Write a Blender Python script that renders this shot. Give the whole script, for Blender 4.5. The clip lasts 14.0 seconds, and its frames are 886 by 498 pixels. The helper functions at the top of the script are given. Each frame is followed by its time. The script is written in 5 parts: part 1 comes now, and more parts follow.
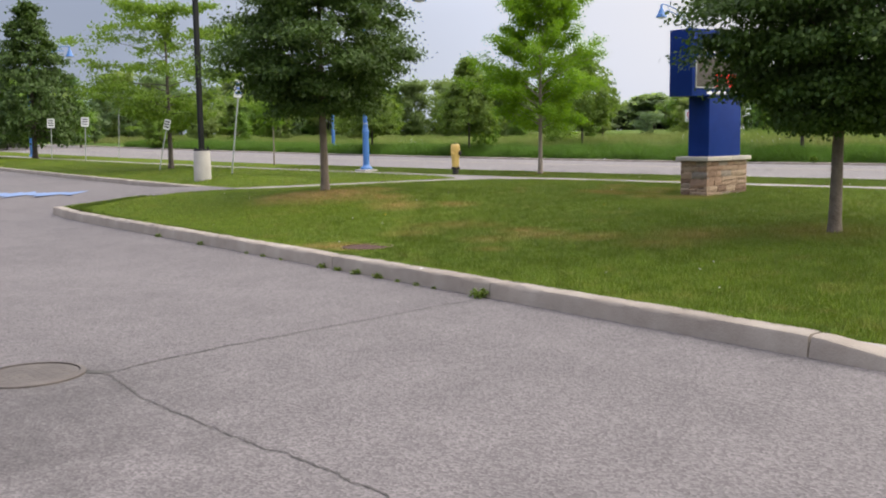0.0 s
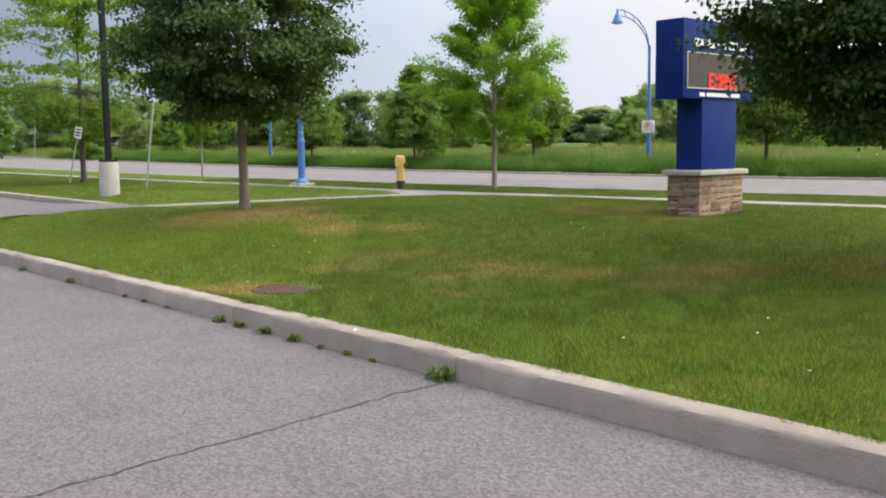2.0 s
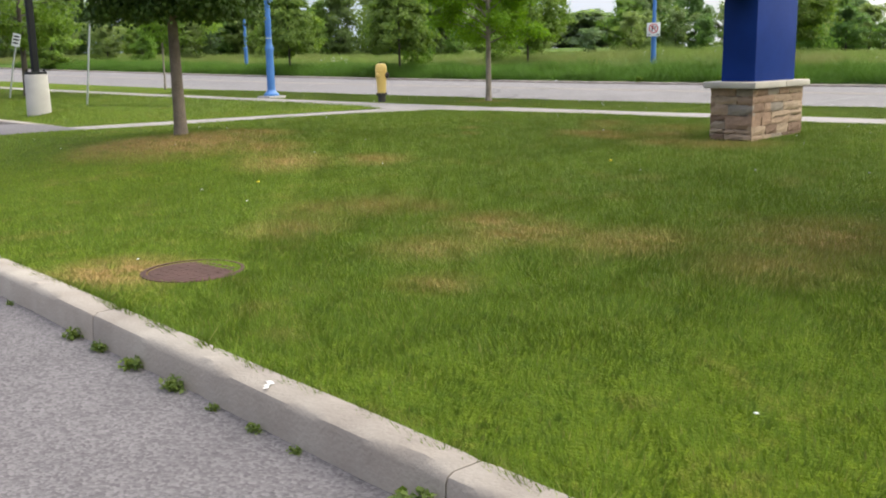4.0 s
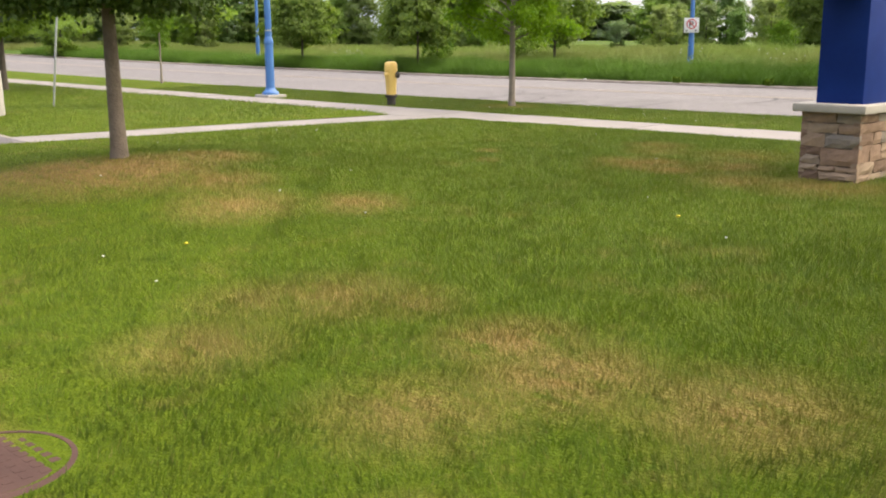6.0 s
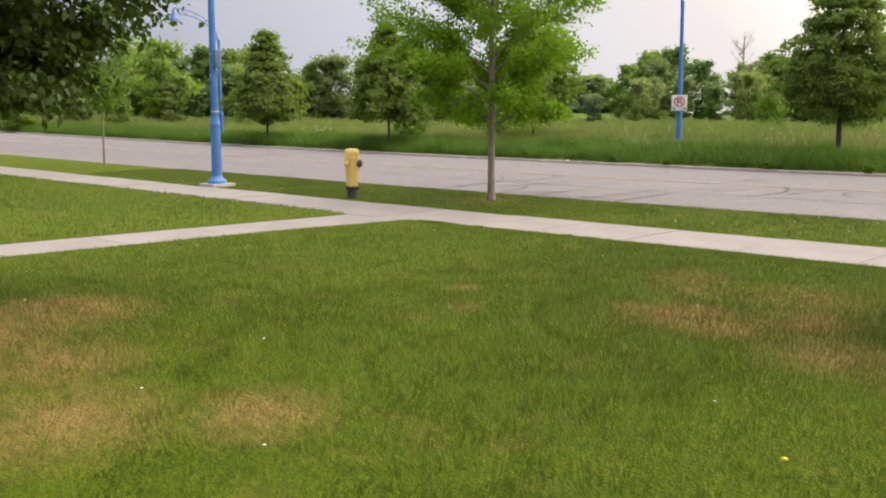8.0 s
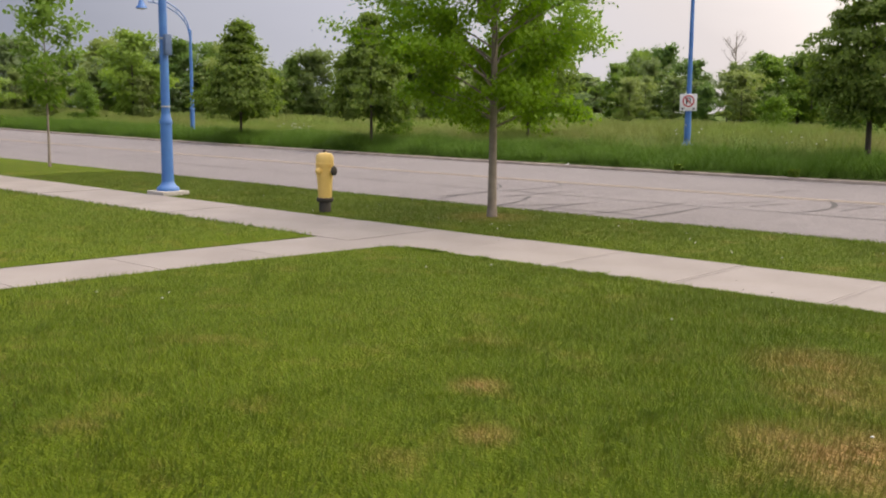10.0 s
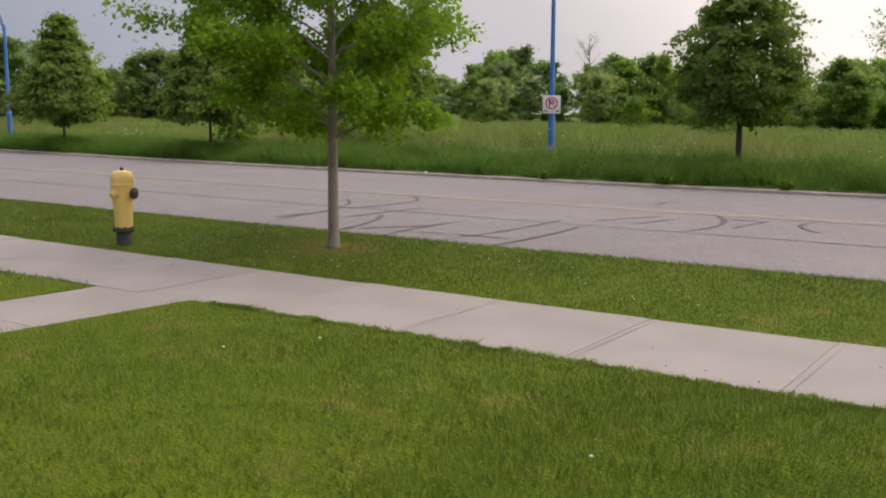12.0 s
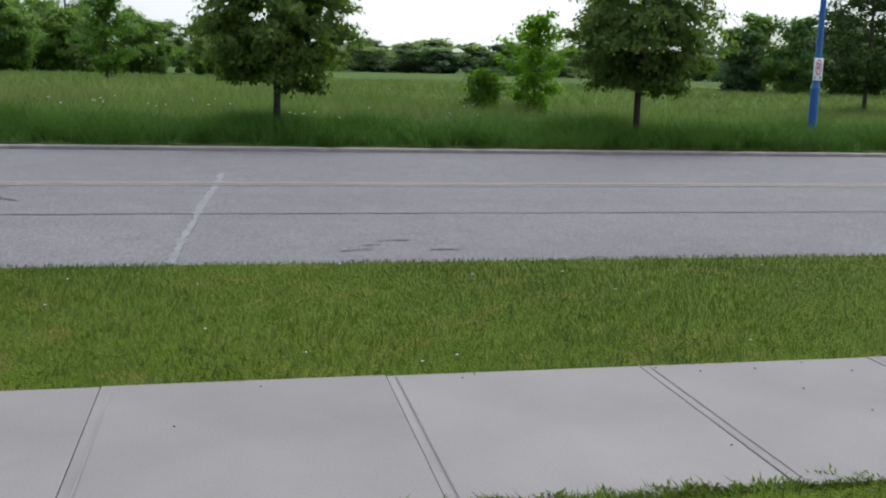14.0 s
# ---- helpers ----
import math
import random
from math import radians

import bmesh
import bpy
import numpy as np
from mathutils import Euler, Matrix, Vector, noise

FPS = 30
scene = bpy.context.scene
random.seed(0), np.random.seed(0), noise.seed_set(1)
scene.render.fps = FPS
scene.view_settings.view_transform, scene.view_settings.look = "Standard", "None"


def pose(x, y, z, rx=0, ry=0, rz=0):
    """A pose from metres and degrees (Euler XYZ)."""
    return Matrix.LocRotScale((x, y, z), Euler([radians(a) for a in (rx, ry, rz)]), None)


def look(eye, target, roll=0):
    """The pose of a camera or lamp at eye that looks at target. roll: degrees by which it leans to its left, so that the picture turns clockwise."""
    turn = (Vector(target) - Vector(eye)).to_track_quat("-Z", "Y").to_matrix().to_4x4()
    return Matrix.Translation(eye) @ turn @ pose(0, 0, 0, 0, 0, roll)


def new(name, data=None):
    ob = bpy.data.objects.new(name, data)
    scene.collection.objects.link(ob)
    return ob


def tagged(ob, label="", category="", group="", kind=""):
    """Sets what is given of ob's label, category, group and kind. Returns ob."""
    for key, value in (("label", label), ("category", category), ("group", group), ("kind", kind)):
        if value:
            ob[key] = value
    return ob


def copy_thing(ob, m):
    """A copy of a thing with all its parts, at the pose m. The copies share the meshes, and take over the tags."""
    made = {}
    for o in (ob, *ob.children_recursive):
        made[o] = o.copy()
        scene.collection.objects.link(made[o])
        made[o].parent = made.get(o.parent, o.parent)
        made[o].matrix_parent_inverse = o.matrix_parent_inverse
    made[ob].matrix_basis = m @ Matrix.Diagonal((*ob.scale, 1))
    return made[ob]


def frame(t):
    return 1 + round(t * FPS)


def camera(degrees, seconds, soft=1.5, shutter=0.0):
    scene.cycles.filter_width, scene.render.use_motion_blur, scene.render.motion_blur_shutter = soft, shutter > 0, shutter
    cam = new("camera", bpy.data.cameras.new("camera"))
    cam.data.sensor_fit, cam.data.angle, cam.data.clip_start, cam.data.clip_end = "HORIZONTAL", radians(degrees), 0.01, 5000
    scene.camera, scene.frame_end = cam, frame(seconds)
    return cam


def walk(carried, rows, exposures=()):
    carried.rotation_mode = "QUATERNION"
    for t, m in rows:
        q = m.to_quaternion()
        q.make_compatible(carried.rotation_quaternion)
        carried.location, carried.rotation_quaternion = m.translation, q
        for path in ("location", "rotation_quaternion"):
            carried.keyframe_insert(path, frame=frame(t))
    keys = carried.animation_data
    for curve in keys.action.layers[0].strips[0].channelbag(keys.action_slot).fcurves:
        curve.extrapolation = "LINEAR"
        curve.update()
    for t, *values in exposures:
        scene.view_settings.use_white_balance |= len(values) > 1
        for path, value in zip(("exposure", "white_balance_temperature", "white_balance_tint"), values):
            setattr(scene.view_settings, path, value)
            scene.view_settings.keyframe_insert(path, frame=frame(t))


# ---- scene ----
# ---- camera and walk ----
PATH = [
    (0, (1.520, -0.125, 1.126), (0.056, 1.218, 0.895), -0.89),
    (0.5, (0.950, 0.423, 1.078), (-0.510, 1.759, 0.788), -1.03),
    (1, (0.433, 0.801, 1.062), (-1.003, 2.155, 0.742), -0.12),
    (1.5, (-0.068, 1.320, 1.055), (-1.479, 2.709, 0.776), -2.16),
    (2, (-0.606, 1.843, 1.065), (-1.992, 3.270, 0.858), -0.66),
    (2.5, (-1.128, 2.389, 1.039), (-2.473, 3.849, 0.791), -0.63),
    (3, (-1.592, 2.904, 1.049), (-2.929, 4.357, 0.734), 0.15),
    (3.5, (-2.091, 3.427, 1.059), (-3.393, 4.904, 0.707), -1.20),
    (4, (-2.626, 3.988, 1.080), (-3.979, 5.407, 0.687), -1.07),
    (4.2, (-2.833, 4.250, 1.083), (-4.211, 5.664, 0.766), 0.00),
    (6.3, (-4.680, 6.350, 1.262), (-6.060, 7.737, 0.845), -0.30),
    (6.5, (-4.867, 6.560, 1.284), (-6.250, 7.957, 0.915), -0.05),
    (7, (-5.364, 7.106, 1.382), (-6.799, 8.460, 1.054), -1.05),
    (7.5, (-5.852, 7.665, 1.436), (-7.247, 9.047, 1.055), -1.28),
    (8, (-6.400, 8.236, 1.482), (-7.761, 9.675, 1.209), -0.17),
    (8.2, (-6.619, 8.464, 1.500), (-7.972, 9.904, 1.191), -0.17),
    (10.3, (-8.772, 10.650, 1.490), (-10.099, 12.120, 1.214), 0.50),
    (10.5, (-8.907, 10.867, 1.505), (-10.213, 12.353, 1.211), 0.26),
    (11, (-9.206, 11.382, 1.566), (-10.502, 12.881, 1.296), -1.02),
    (11.5, (-9.683, 12.015, 1.581), (-10.815, 13.644, 1.327), -0.18),
    (12, (-10.051, 12.531, 1.555), (-11.165, 14.169, 1.282), 0.15),
    (12.5, (-10.312, 13.107, 1.519), (-11.196, 14.885, 1.277), 0.85),
    (13, (-10.565, 13.706, 1.546), (-11.293, 15.544, 1.241), 0.59),
    (13.5, (-10.733, 14.306, 1.578), (-11.205, 16.218, 1.229), 1.81),
    (13.8, (-10.826, 14.660, 1.520), (-10.756, 16.630, 1.186), 0.98),
    (14, (-10.886, 14.883, 1.547), (-10.469, 16.804, 1.183), 1.61),
]
cam = camera(48.8, 14.0, soft=2.0)
walk(cam, [(t, look(e, g, r)) for t, e, g, r in PATH],
     exposures=[(0, -0.61, 6750, 10), (1, -0.61, 6700, 8), (2, -0.57, 6650, 8), (3.5, -0.48, 6550, 5), (4.2, -0.42, 6700, 6), (6.5, -0.28, 7350, 11),
                (8, -0.62, 7300, 12), (10.5, -0.88, 7350, 15), (12, -1.12, 7050, 15), (13, -1.14, 6250, 9), (14, -1.36, 5850, 6)])

# ---- world and sun ----
SUN_EL, SUN_AZ = radians(32), radians(38)   # azimuth from +y towards +x
world = bpy.data.worlds.new("overcast_sky")
scene.world = world
world.use_nodes = True
wt = world.node_tree
wt.nodes.clear()


def wnode(kind, **kw):
    n = wt.nodes.new(kind)
    for k, val in kw.items():
        n.inputs[k].default_value = val
    return n


sky = wt.nodes.new("ShaderNodeTexSky")
sky.sky_type, sky.sun_disc = "NISHITA", False
sky.sun_elevation, sky.sun_rotation = SUN_EL, SUN_AZ
sky_bg = wnode("ShaderNodeBackground", Strength=0.07)
wt.links.new(sky.outputs[0], sky_bg.inputs["Color"])
w_co = wt.nodes.new("ShaderNodeTexCoord")
w_map = wt.nodes.new("ShaderNodeMapping")
w_map.inputs["Scale"].default_value = (1.0, 1.0, 3.0)
wt.links.new(w_co.outputs["Generated"], w_map.inputs["Vector"])
w_noise = wnode("ShaderNodeTexNoise", Scale=1.6, Detail=5.0, Roughness=0.5)
wt.links.new(w_map.outputs[0], w_noise.inputs["Vector"])
# the cloud is brighter on the sun's side
w_dot = wt.nodes.new("ShaderNodeVectorMath")
w_dot.operation = "DOT_PRODUCT"
w_dot.inputs[1].default_value = (math.sin(SUN_AZ) * math.cos(SUN_EL), math.cos(SUN_AZ) * math.cos(SUN_EL), math.sin(SUN_EL))
wt.links.new(w_co.outputs["Generated"], w_dot.inputs[0])
w_add = wt.nodes.new("ShaderNodeMath")
w_add.operation = "MULTIPLY_ADD"
w_add.inputs[1].default_value = 0.26
wt.links.new(w_noise.outputs[0], w_add.inputs[0])
wt.links.new(w_dot.outputs["Value"], w_add.inputs[2])
w_ramp = wt.nodes.new("ShaderNodeValToRGB")
w_ramp.color_ramp.elements[0].position, w_ramp.color_ramp.elements[0].color = 0.0, (0.58, 0.67, 0.91, 1)
w_ramp.color_ramp.elements[1].position, w_ramp.color_ramp.elements[1].color = 0.87, (3.3, 3.2, 3.05, 1)
for at, tone in ((0.12, (0.90, 1.00, 1.26, 1)), (0.30, (1.20, 1.30, 1.60, 1)), (0.52, (1.55, 1.54, 1.66, 1)), (0.70, (2.55, 2.48, 2.48, 1))):
    w_mid = w_ramp.color_ramp.elements.new(at)
    w_mid.color = tone
wt.links.new(w_add.outputs[0], w_ramp.inputs[0])
# an overcast sky is brighter overhead than at the horizon
w_sep = wt.nodes.new("ShaderNodeSeparateXYZ")
wt.links.new(w_co.outputs["Generated"], w_sep.inputs[0])
w_zen = wt.nodes.new("ShaderNodeMapRange")
for key, val in (("From Min", 0.12), ("From Max", 0.9), ("To Min", 1.0), ("To Max", 2.75)):
    w_zen.inputs[key].default_value = val
wt.links.new(w_sep.outputs[2], w_zen.inputs["Value"])
cloud_bg = wnode("ShaderNodeBackground")
wt.links.new(w_ramp.outputs[0], cloud_bg.inputs["Color"])
wt.links.new(w_zen.outputs[0], cloud_bg.inputs["Strength"])
w_mix = wnode("ShaderNodeMixShader", Fac=0.82)
wt.links.new(sky_bg.outputs[0], w_mix.inputs[1])
wt.links.new(cloud_bg.outputs[0], w_mix.inputs[2])
w_out = wt.nodes.new("ShaderNodeOutputWorld")
wt.links.new(w_mix.outputs[0], w_out.inputs[0])

sun_data = bpy.data.lights.new("sun", "SUN")
sun_data.energy, sun_data.angle, sun_data.color = 1.1, radians(34), (1.0, 0.92, 0.80)
sun = new("sun", sun_data)
sun.matrix_world = look((60 * math.sin(SUN_AZ), 60 * math.cos(SUN_AZ), 60 * math.tan(SUN_EL)), (0, 0, 0))


# ---- materials ----
class Nodes:
    """Short hand for building a node material."""

    def __init__(self, name):
        self.m = bpy.data.materials.new(name)
        self.m.use_nodes = True
        self.t = self.m.node_tree
        self.t.nodes.clear()
        self.out = self.t.nodes.new("ShaderNodeOutputMaterial")

    def n(self, kind, links=None, operation="", data_type="", blend_type=""):
        nd = self.t.nodes.new(kind)
        if operation:
            nd.operation = operation
        if data_type:
            nd.data_type = data_type
        if blend_type:
            nd.blend_type = blend_type
        for k, val in (links or {}).items():
            if isinstance(val, bpy.types.NodeSocket):
                self.t.links.new(val, nd.inputs[k])
            else:
                nd.inputs[k].default_value = val
        return nd

    def pos(self):
        return self.n("ShaderNodeNewGeometry").outputs["Position"]

    def noise(self, vec, scale, detail=3.0, rough=0.55):
        return self.n("ShaderNodeTexNoise", {"Vector": vec, "Scale": scale, "Detail": detail, "Roughness": rough}).outputs[0]

    def span(self, val, a, b, c=0.0, d=1.0):
        return self.n("ShaderNodeMapRange", {"Value": val, "From Min": a, "From Max": b, "To Min": c, "To Max": d}).outputs[0]

    def mix(self, fac, a, b, blend="MIX"):
        nd = self.n("ShaderNodeMix", data_type="RGBA", blend_type=blend)
        for k, val in ((0, fac), (6, a), (7, b)):
            if isinstance(val, bpy.types.NodeSocket):
                self.t.links.new(val, nd.inputs[k])
            else:
                nd.inputs[k].default_value = val if k == 0 else (*val, 1)
        return nd.outputs[2]

    def math(self, op, a, b=0.0, c=0.0):
        nd = self.n("ShaderNodeMath", operation=op)
        for i, val in enumerate((a, b, c)):
            if isinstance(val, bpy.types.NodeSocket):
                self.t.links.new(val, nd.inputs[i])
            else:
                nd.inputs[i].default_value = val
        return nd.outputs[0]

    def finish(self, color, rough=0.8, metal=0.0, bump=None, depth=0.01, spec=0.5):
        p = self.n("ShaderNodeBsdfPrincipled", {"Base Color": color if isinstance(color, bpy.types.NodeSocket) else (*color, 1),
                                               "Roughness": rough, "Metallic": metal, "Specular IOR Level": spec})
        if bump is not None:
            b = self.n("ShaderNodeBump", {"Height": bump, "Distance": depth, "Strength": 1.0})
            self.t.links.new(b.outputs[0], p.inputs["Normal"])
        self.t.links.new(p.outputs[0], self.out.inputs[0])
        return self.m


def worn(name, dark, light, scale=6.0, fine=60.0, rough=0.8, metal=0.0, depth=0.002, per_piece=0.0, spec=0.5):
    """A surface with stains at one scale and grain at another."""
    k = Nodes(name)
    co = k.n("ShaderNodeTexCoord").outputs["Object"]
    big, small = k.noise(co, scale, 4.0), k.noise(co, fine, 2.0)
    f = k.math("ADD", k.math("MULTIPLY", k.span(big, 0.3, 0.7), 0.65), k.math("MULTIPLY", small, 0.35))
    col = k.mix(f, dark, light)
    if per_piece:
        rnd = k.n("ShaderNodeObjectInfo").outputs["Random"]
        col = k.mix(1.0, col, k.mix(rnd, (1 - per_piece,) * 3, (1 + per_piece * 0.6, 1 + per_piece * 0.55, 1 + per_piece * 0.5)), "MULTIPLY")
    return k.finish(col, rough, metal, small, depth, spec)


def asphalt(name, dark, light, stains=()):
    k = Nodes(name)
    co = k.pos()
    agg = k.n("ShaderNodeTexVoronoi", {"Vector": co, "Scale": 74.0})
    big, mid = k.noise(co, 0.35, 4.0), k.noise(co, 2.2, 5.0)
    f = k.math("ADD", k.math("MULTIPLY", k.span(big, 0.3, 0.7), 0.5), k.math("MULTIPLY", k.span(mid, 0.3, 0.7), 0.5))
    col = k.mix(f, dark, light)
    for x, y, r, depth in stains:
        # a worn, oily patch with a ragged rim
        flat = k.n("ShaderNodeVectorMath", {0: co, 1: (1, 1, 0)}, operation="MULTIPLY").outputs[0]
        d = k.n("ShaderNodeVectorMath", {0: flat, 1: (x, y, 0)}, operation="DISTANCE").outputs["Value"]
        v = k.math("MULTIPLY", k.span(d, r * 0.3, r, depth, 0.0), k.span(k.noise(co, 1.6, 5.0, 0.65), 0.35, 0.6))
        col = k.mix(v, col, (0.045, 0.04, 0.04))
    stone = k.span(k.n("ShaderNodeSeparateColor", {"Color": agg.outputs["Color"]}).outputs[0], 0.0, 1.0, 0.67, 1.41)
    col = k.mix(1.0, col, k.n("ShaderNodeCombineColor", {"Red": stone, "Green": stone, "Blue": stone}).outputs[0], "MULTIPLY")
    return k.finish(col, 0.85, 0.0, agg.outputs["Distance"], 0.003, 0.35)


DRY = [(-12.8, 10.3, 0.85, 1.25), (-12.9, 11.3, 0.5, 1.1), (-13.3, 9.9, 0.7, 1.1), (-11.8, 10.7, 0.45, 0.8), (-11.0, 10.35, 0.5, 0.8), (-10.4, 11.1, 0.36, 0.85),
       (-8.6, 9.4, 0.45, 0.65), (-8.85, 9.05, 0.4, 0.5), (-8.2, 9.6, 0.3, 0.6), (-8.4, 8.4, 0.4, 0.6), (-7.35, 9.45, 0.35, 0.85), (-6.85, 9.25, 0.42, 0.85),
       (-7.05, 8.55, 0.4, 0.6), (-6.1, 9.4, 0.45, 0.75), (-5.05, 10.1, 0.6, 0.8), (-5.0, 9.3, 0.5, 0.6), (-6.35, 7.85, 0.25, 0.6), (-8.15, 6.85, 0.42, 1.1)]
DRY += [(-9.95, 14.55, 0.40, 1.15), (-9.55, 14.4, 0.3, 1.0), (-9.2, 14.95, 0.4, 0.9), (-8.7, 14.2, 0.45, 0.8), (-8.0, 14.3, 0.6, 0.9), (-9.5, 15.7, 0.5, 0.6),
        (-10.65, 15.9, 0.36, 0.8), (-10.35, 15.4, 0.34, 0.7), (-10.25, 14.5, 0.28, 0.8), (-11.8, 14.2, 0.14, 0.9), (-11.3, 13.65, 0.14, 0.7), (-17.7, 21.4, 0.6, 0.6),
        (-4.0, 10.9, 0.7, 0.6)]


def grass_colour(k, co, green_a, green_b, dry=True, vary=0.0):
    """Lawn green at two scales, with the dry straw patches of this lawn."""
    n1, n2 = k.noise(co, 0.5, 3.0), k.noise(co, 4.0, 6.0, 0.65)
    f = k.math("ADD", k.math("MULTIPLY_ADD", k.span(n1, 0.32, 0.68), 0.34, 0.09), k.math("MULTIPLY", k.span(n2, 0.3, 0.7), 0.5))
    tuft = k.span(k.noise(co, 13.0, 3.0, 0.6), 0.32, 0.68)
    f = k.math("ADD", k.math("MULTIPLY", f, 0.62), k.math("MULTIPLY", tuft, 0.38))
    col = k.mix(f, green_a, green_b)
    if dry:
        flat = k.n("ShaderNodeVectorMath", {0: co, 1: (1, 1, 0)}, operation="MULTIPLY").outputs[0]
        total = None
        for x, y, r, w in DRY:
            d = k.n("ShaderNodeVectorMath", {0: flat, 1: (x, y, 0)}, operation="DISTANCE").outputs["Value"]
            v = k.span(d, r * 0.2, r * 1.45, w, 0.0)
            total = v if total is None else k.math("MAXIMUM", total, v)
        streak = k.n("ShaderNodeVectorMath", {0: flat, 1: (1.0, 2.1, 1.0)}, operation="MULTIPLY").outputs[0]
        rag = k.math("MULTIPLY", k.span(k.noise(streak, 2.6, 8.0, 0.78), 0.36, 0.52), k.span(k.noise(co, 16.0, 3.0, 0.6), 0.28, 0.50, 0.5, 1.0))
        thin = k.math("MULTIPLY", k.span(k.noise(co, 1.7, 7.0, 0.7), 0.54, 0.74), 0.36)
        fac = k.math("MAXIMUM", k.math("MULTIPLY", total, k.math("MULTIPLY_ADD", rag, 0.80, 0.14)), thin)
        fac = k.math("MINIMUM", fac, 0.93)
        straw = k.mix(k.noise(co, 9.0), (0.24, 0.142, 0.050), (0.37, 0.245, 0.095))
        col = k.mix(fac, col, straw)
    if vary:
        rnd = k.n("ShaderNodeNewGeometry").outputs["Random Per Island"]
        if dry:
            # a few dead blades everywhere
            col = k.mix(k.span(rnd, 0.93, 0.98, 0.0, 0.5), col, (0.30, 0.235, 0.095))
        v = k.span(k.math("FRACT", k.math("MULTIPLY", rnd, 37.0)), 0, 1, 1 - vary, 1 + vary)
        col = k.mix(1.0, col, k.n("ShaderNodeCombineColor", {"Red": v, "Green": v, "Blue": v}).outputs[0], "MULTIPLY")
    return col


def leafy(name, a, b, translucent=0.35, rough=0.5, spec=0.25, colour=None, up=0.0, each=False, ball=None):
    """Leaves: diffuse with some light let through, each leaf a little different."""
    k = Nodes(name)
    geo = k.n("ShaderNodeNewGeometry")
    if colour:
        col = colour(k)
    else:
        col = k.mix(geo.outputs["Random Per Island"], a, b)
        col = k.mix(k.span(k.noise(geo.outputs["Position"], 0.9, 2.0), 0.35, 0.65), col, k.mix(0.5, a, b), "MIX")
        if each:
            one = k.n("ShaderNodeObjectInfo").outputs["Random"]
            col = k.mix(1.0, col, k.mix(one, (0.62, 0.72, 0.85), (1.35, 1.25, 0.95)), "MULTIPLY")
    p = k.n("ShaderNodeBsdfPrincipled", {"Base Color": col, "Roughness": rough, "Specular IOR Level": spec})
    if ball:
        # far crowns: the shading follows the rounded mass as much as the single leaf
        mid = k.n("ShaderNodeVectorMath", {0: k.n("ShaderNodeTexCoord").outputs["Object"], 1: (0, 0, ball[1])}, operation="SUBTRACT").outputs[0]
        out = k.n("ShaderNodeVectorTransform", {0: mid})
        out.vector_type, out.convert_from, out.convert_to = "VECTOR", "OBJECT", "WORLD"
        unit = k.n("ShaderNodeVectorMath", {0: out.outputs[0]}, operation="NORMALIZE").outputs[0]
        nrm = k.n("ShaderNodeMix", data_type="VECTOR")
        nrm.inputs[0].default_value = ball[0]
        k.t.links.new(geo.outputs["Normal"], nrm.inputs[4])
        k.t.links.new(unit, nrm.inputs[5])
        k.t.links.new(k.n("ShaderNodeVectorMath", {0: nrm.outputs[1]}, operation="NORMALIZE").outputs[0], p.inputs["Normal"])
    tr = k.n("ShaderNodeBsdfTranslucent", {"Color": k.mix(1.0, col, (1.15, 1.25, 0.55), "MULTIPLY")})
    if up:
        # soft grass: the shading leans towards the ground's own normal
        nrm = k.n("ShaderNodeMix", data_type="VECTOR")
        nrm.inputs[0].default_value = up
        k.t.links.new(geo.outputs["Normal"], nrm.inputs[4])
        nrm.inputs[5].default_value = (0, 0, 1)
        nn = k.n("ShaderNodeVectorMath", {0: nrm.outputs[1]}, operation="NORMALIZE").outputs[0]
        k.t.links.new(nn, p.inputs["Normal"])
        # fine fuzz catches light along the surface
        p.inputs["Sheen Weight"].default_value, p.inputs["Sheen Roughness"].default_value = 0.30, 0.45
        p.inputs["Sheen Tint"].default_value = (0.75, 1.0, 0.30, 1)
    mx = k.n("ShaderNodeMixShader", {0: translucent, 1: p.outputs[0], 2: tr.outputs[0]})
    k.t.links.new(mx.outputs[0], k.out.inputs[0])
    return k.m


GREEN_A, GREEN_B = (0.060, 0.116, 0.004), (0.136, 0.198, 0.007)
k = Nodes("lawn_turf")
turf_co = k.pos()
M_TURF = k.finish(grass_colour(k, turf_co, (0.050, 0.088, 0.005), (0.110, 0.148, 0.008)), 0.9, 0.0, k.noise(turf_co, 45.0, 3.0), 0.03, 0.1)
M_BLADE = leafy("lawn_blade", None, None, 0.3, 0.6, 0.15, lambda k: grass_colour(k, k.pos(), GREEN_A, GREEN_B, True, 0.26), up=0.8)
M_VERGE = leafy("drier_lawn_blade", None, None, 0.3, 0.6, 0.15, lambda k: grass_colour(k, k.pos(), (0.048, 0.096, 0.005), (0.106, 0.156, 0.009), True, 0.2), up=0.8)
k = Nodes("meadow_soil")
soil_co = k.pos()
M_MEADOW = k.finish(k.mix(k.span(k.noise(soil_co, 0.12, 4.0), 0.35, 0.65), (0.06, 0.105, 0.02), (0.11, 0.155, 0.042)), 0.95, 0.0, k.noise(soil_co, 6.0), 0.1, 0.05)
M_TALL = leafy("tall_grass_blade", None, None, 0.35, 0.6, 0.1,
               lambda k: grass_colour(k, k.n("ShaderNodeVectorMath", {0: k.pos(), 1: (0.25, 0.25, 0.25)}, operation="MULTIPLY").outputs[0], (0.052, 0.125, 0.014), (0.105, 0.200, 0.026), False, 0.4), up=0.6)


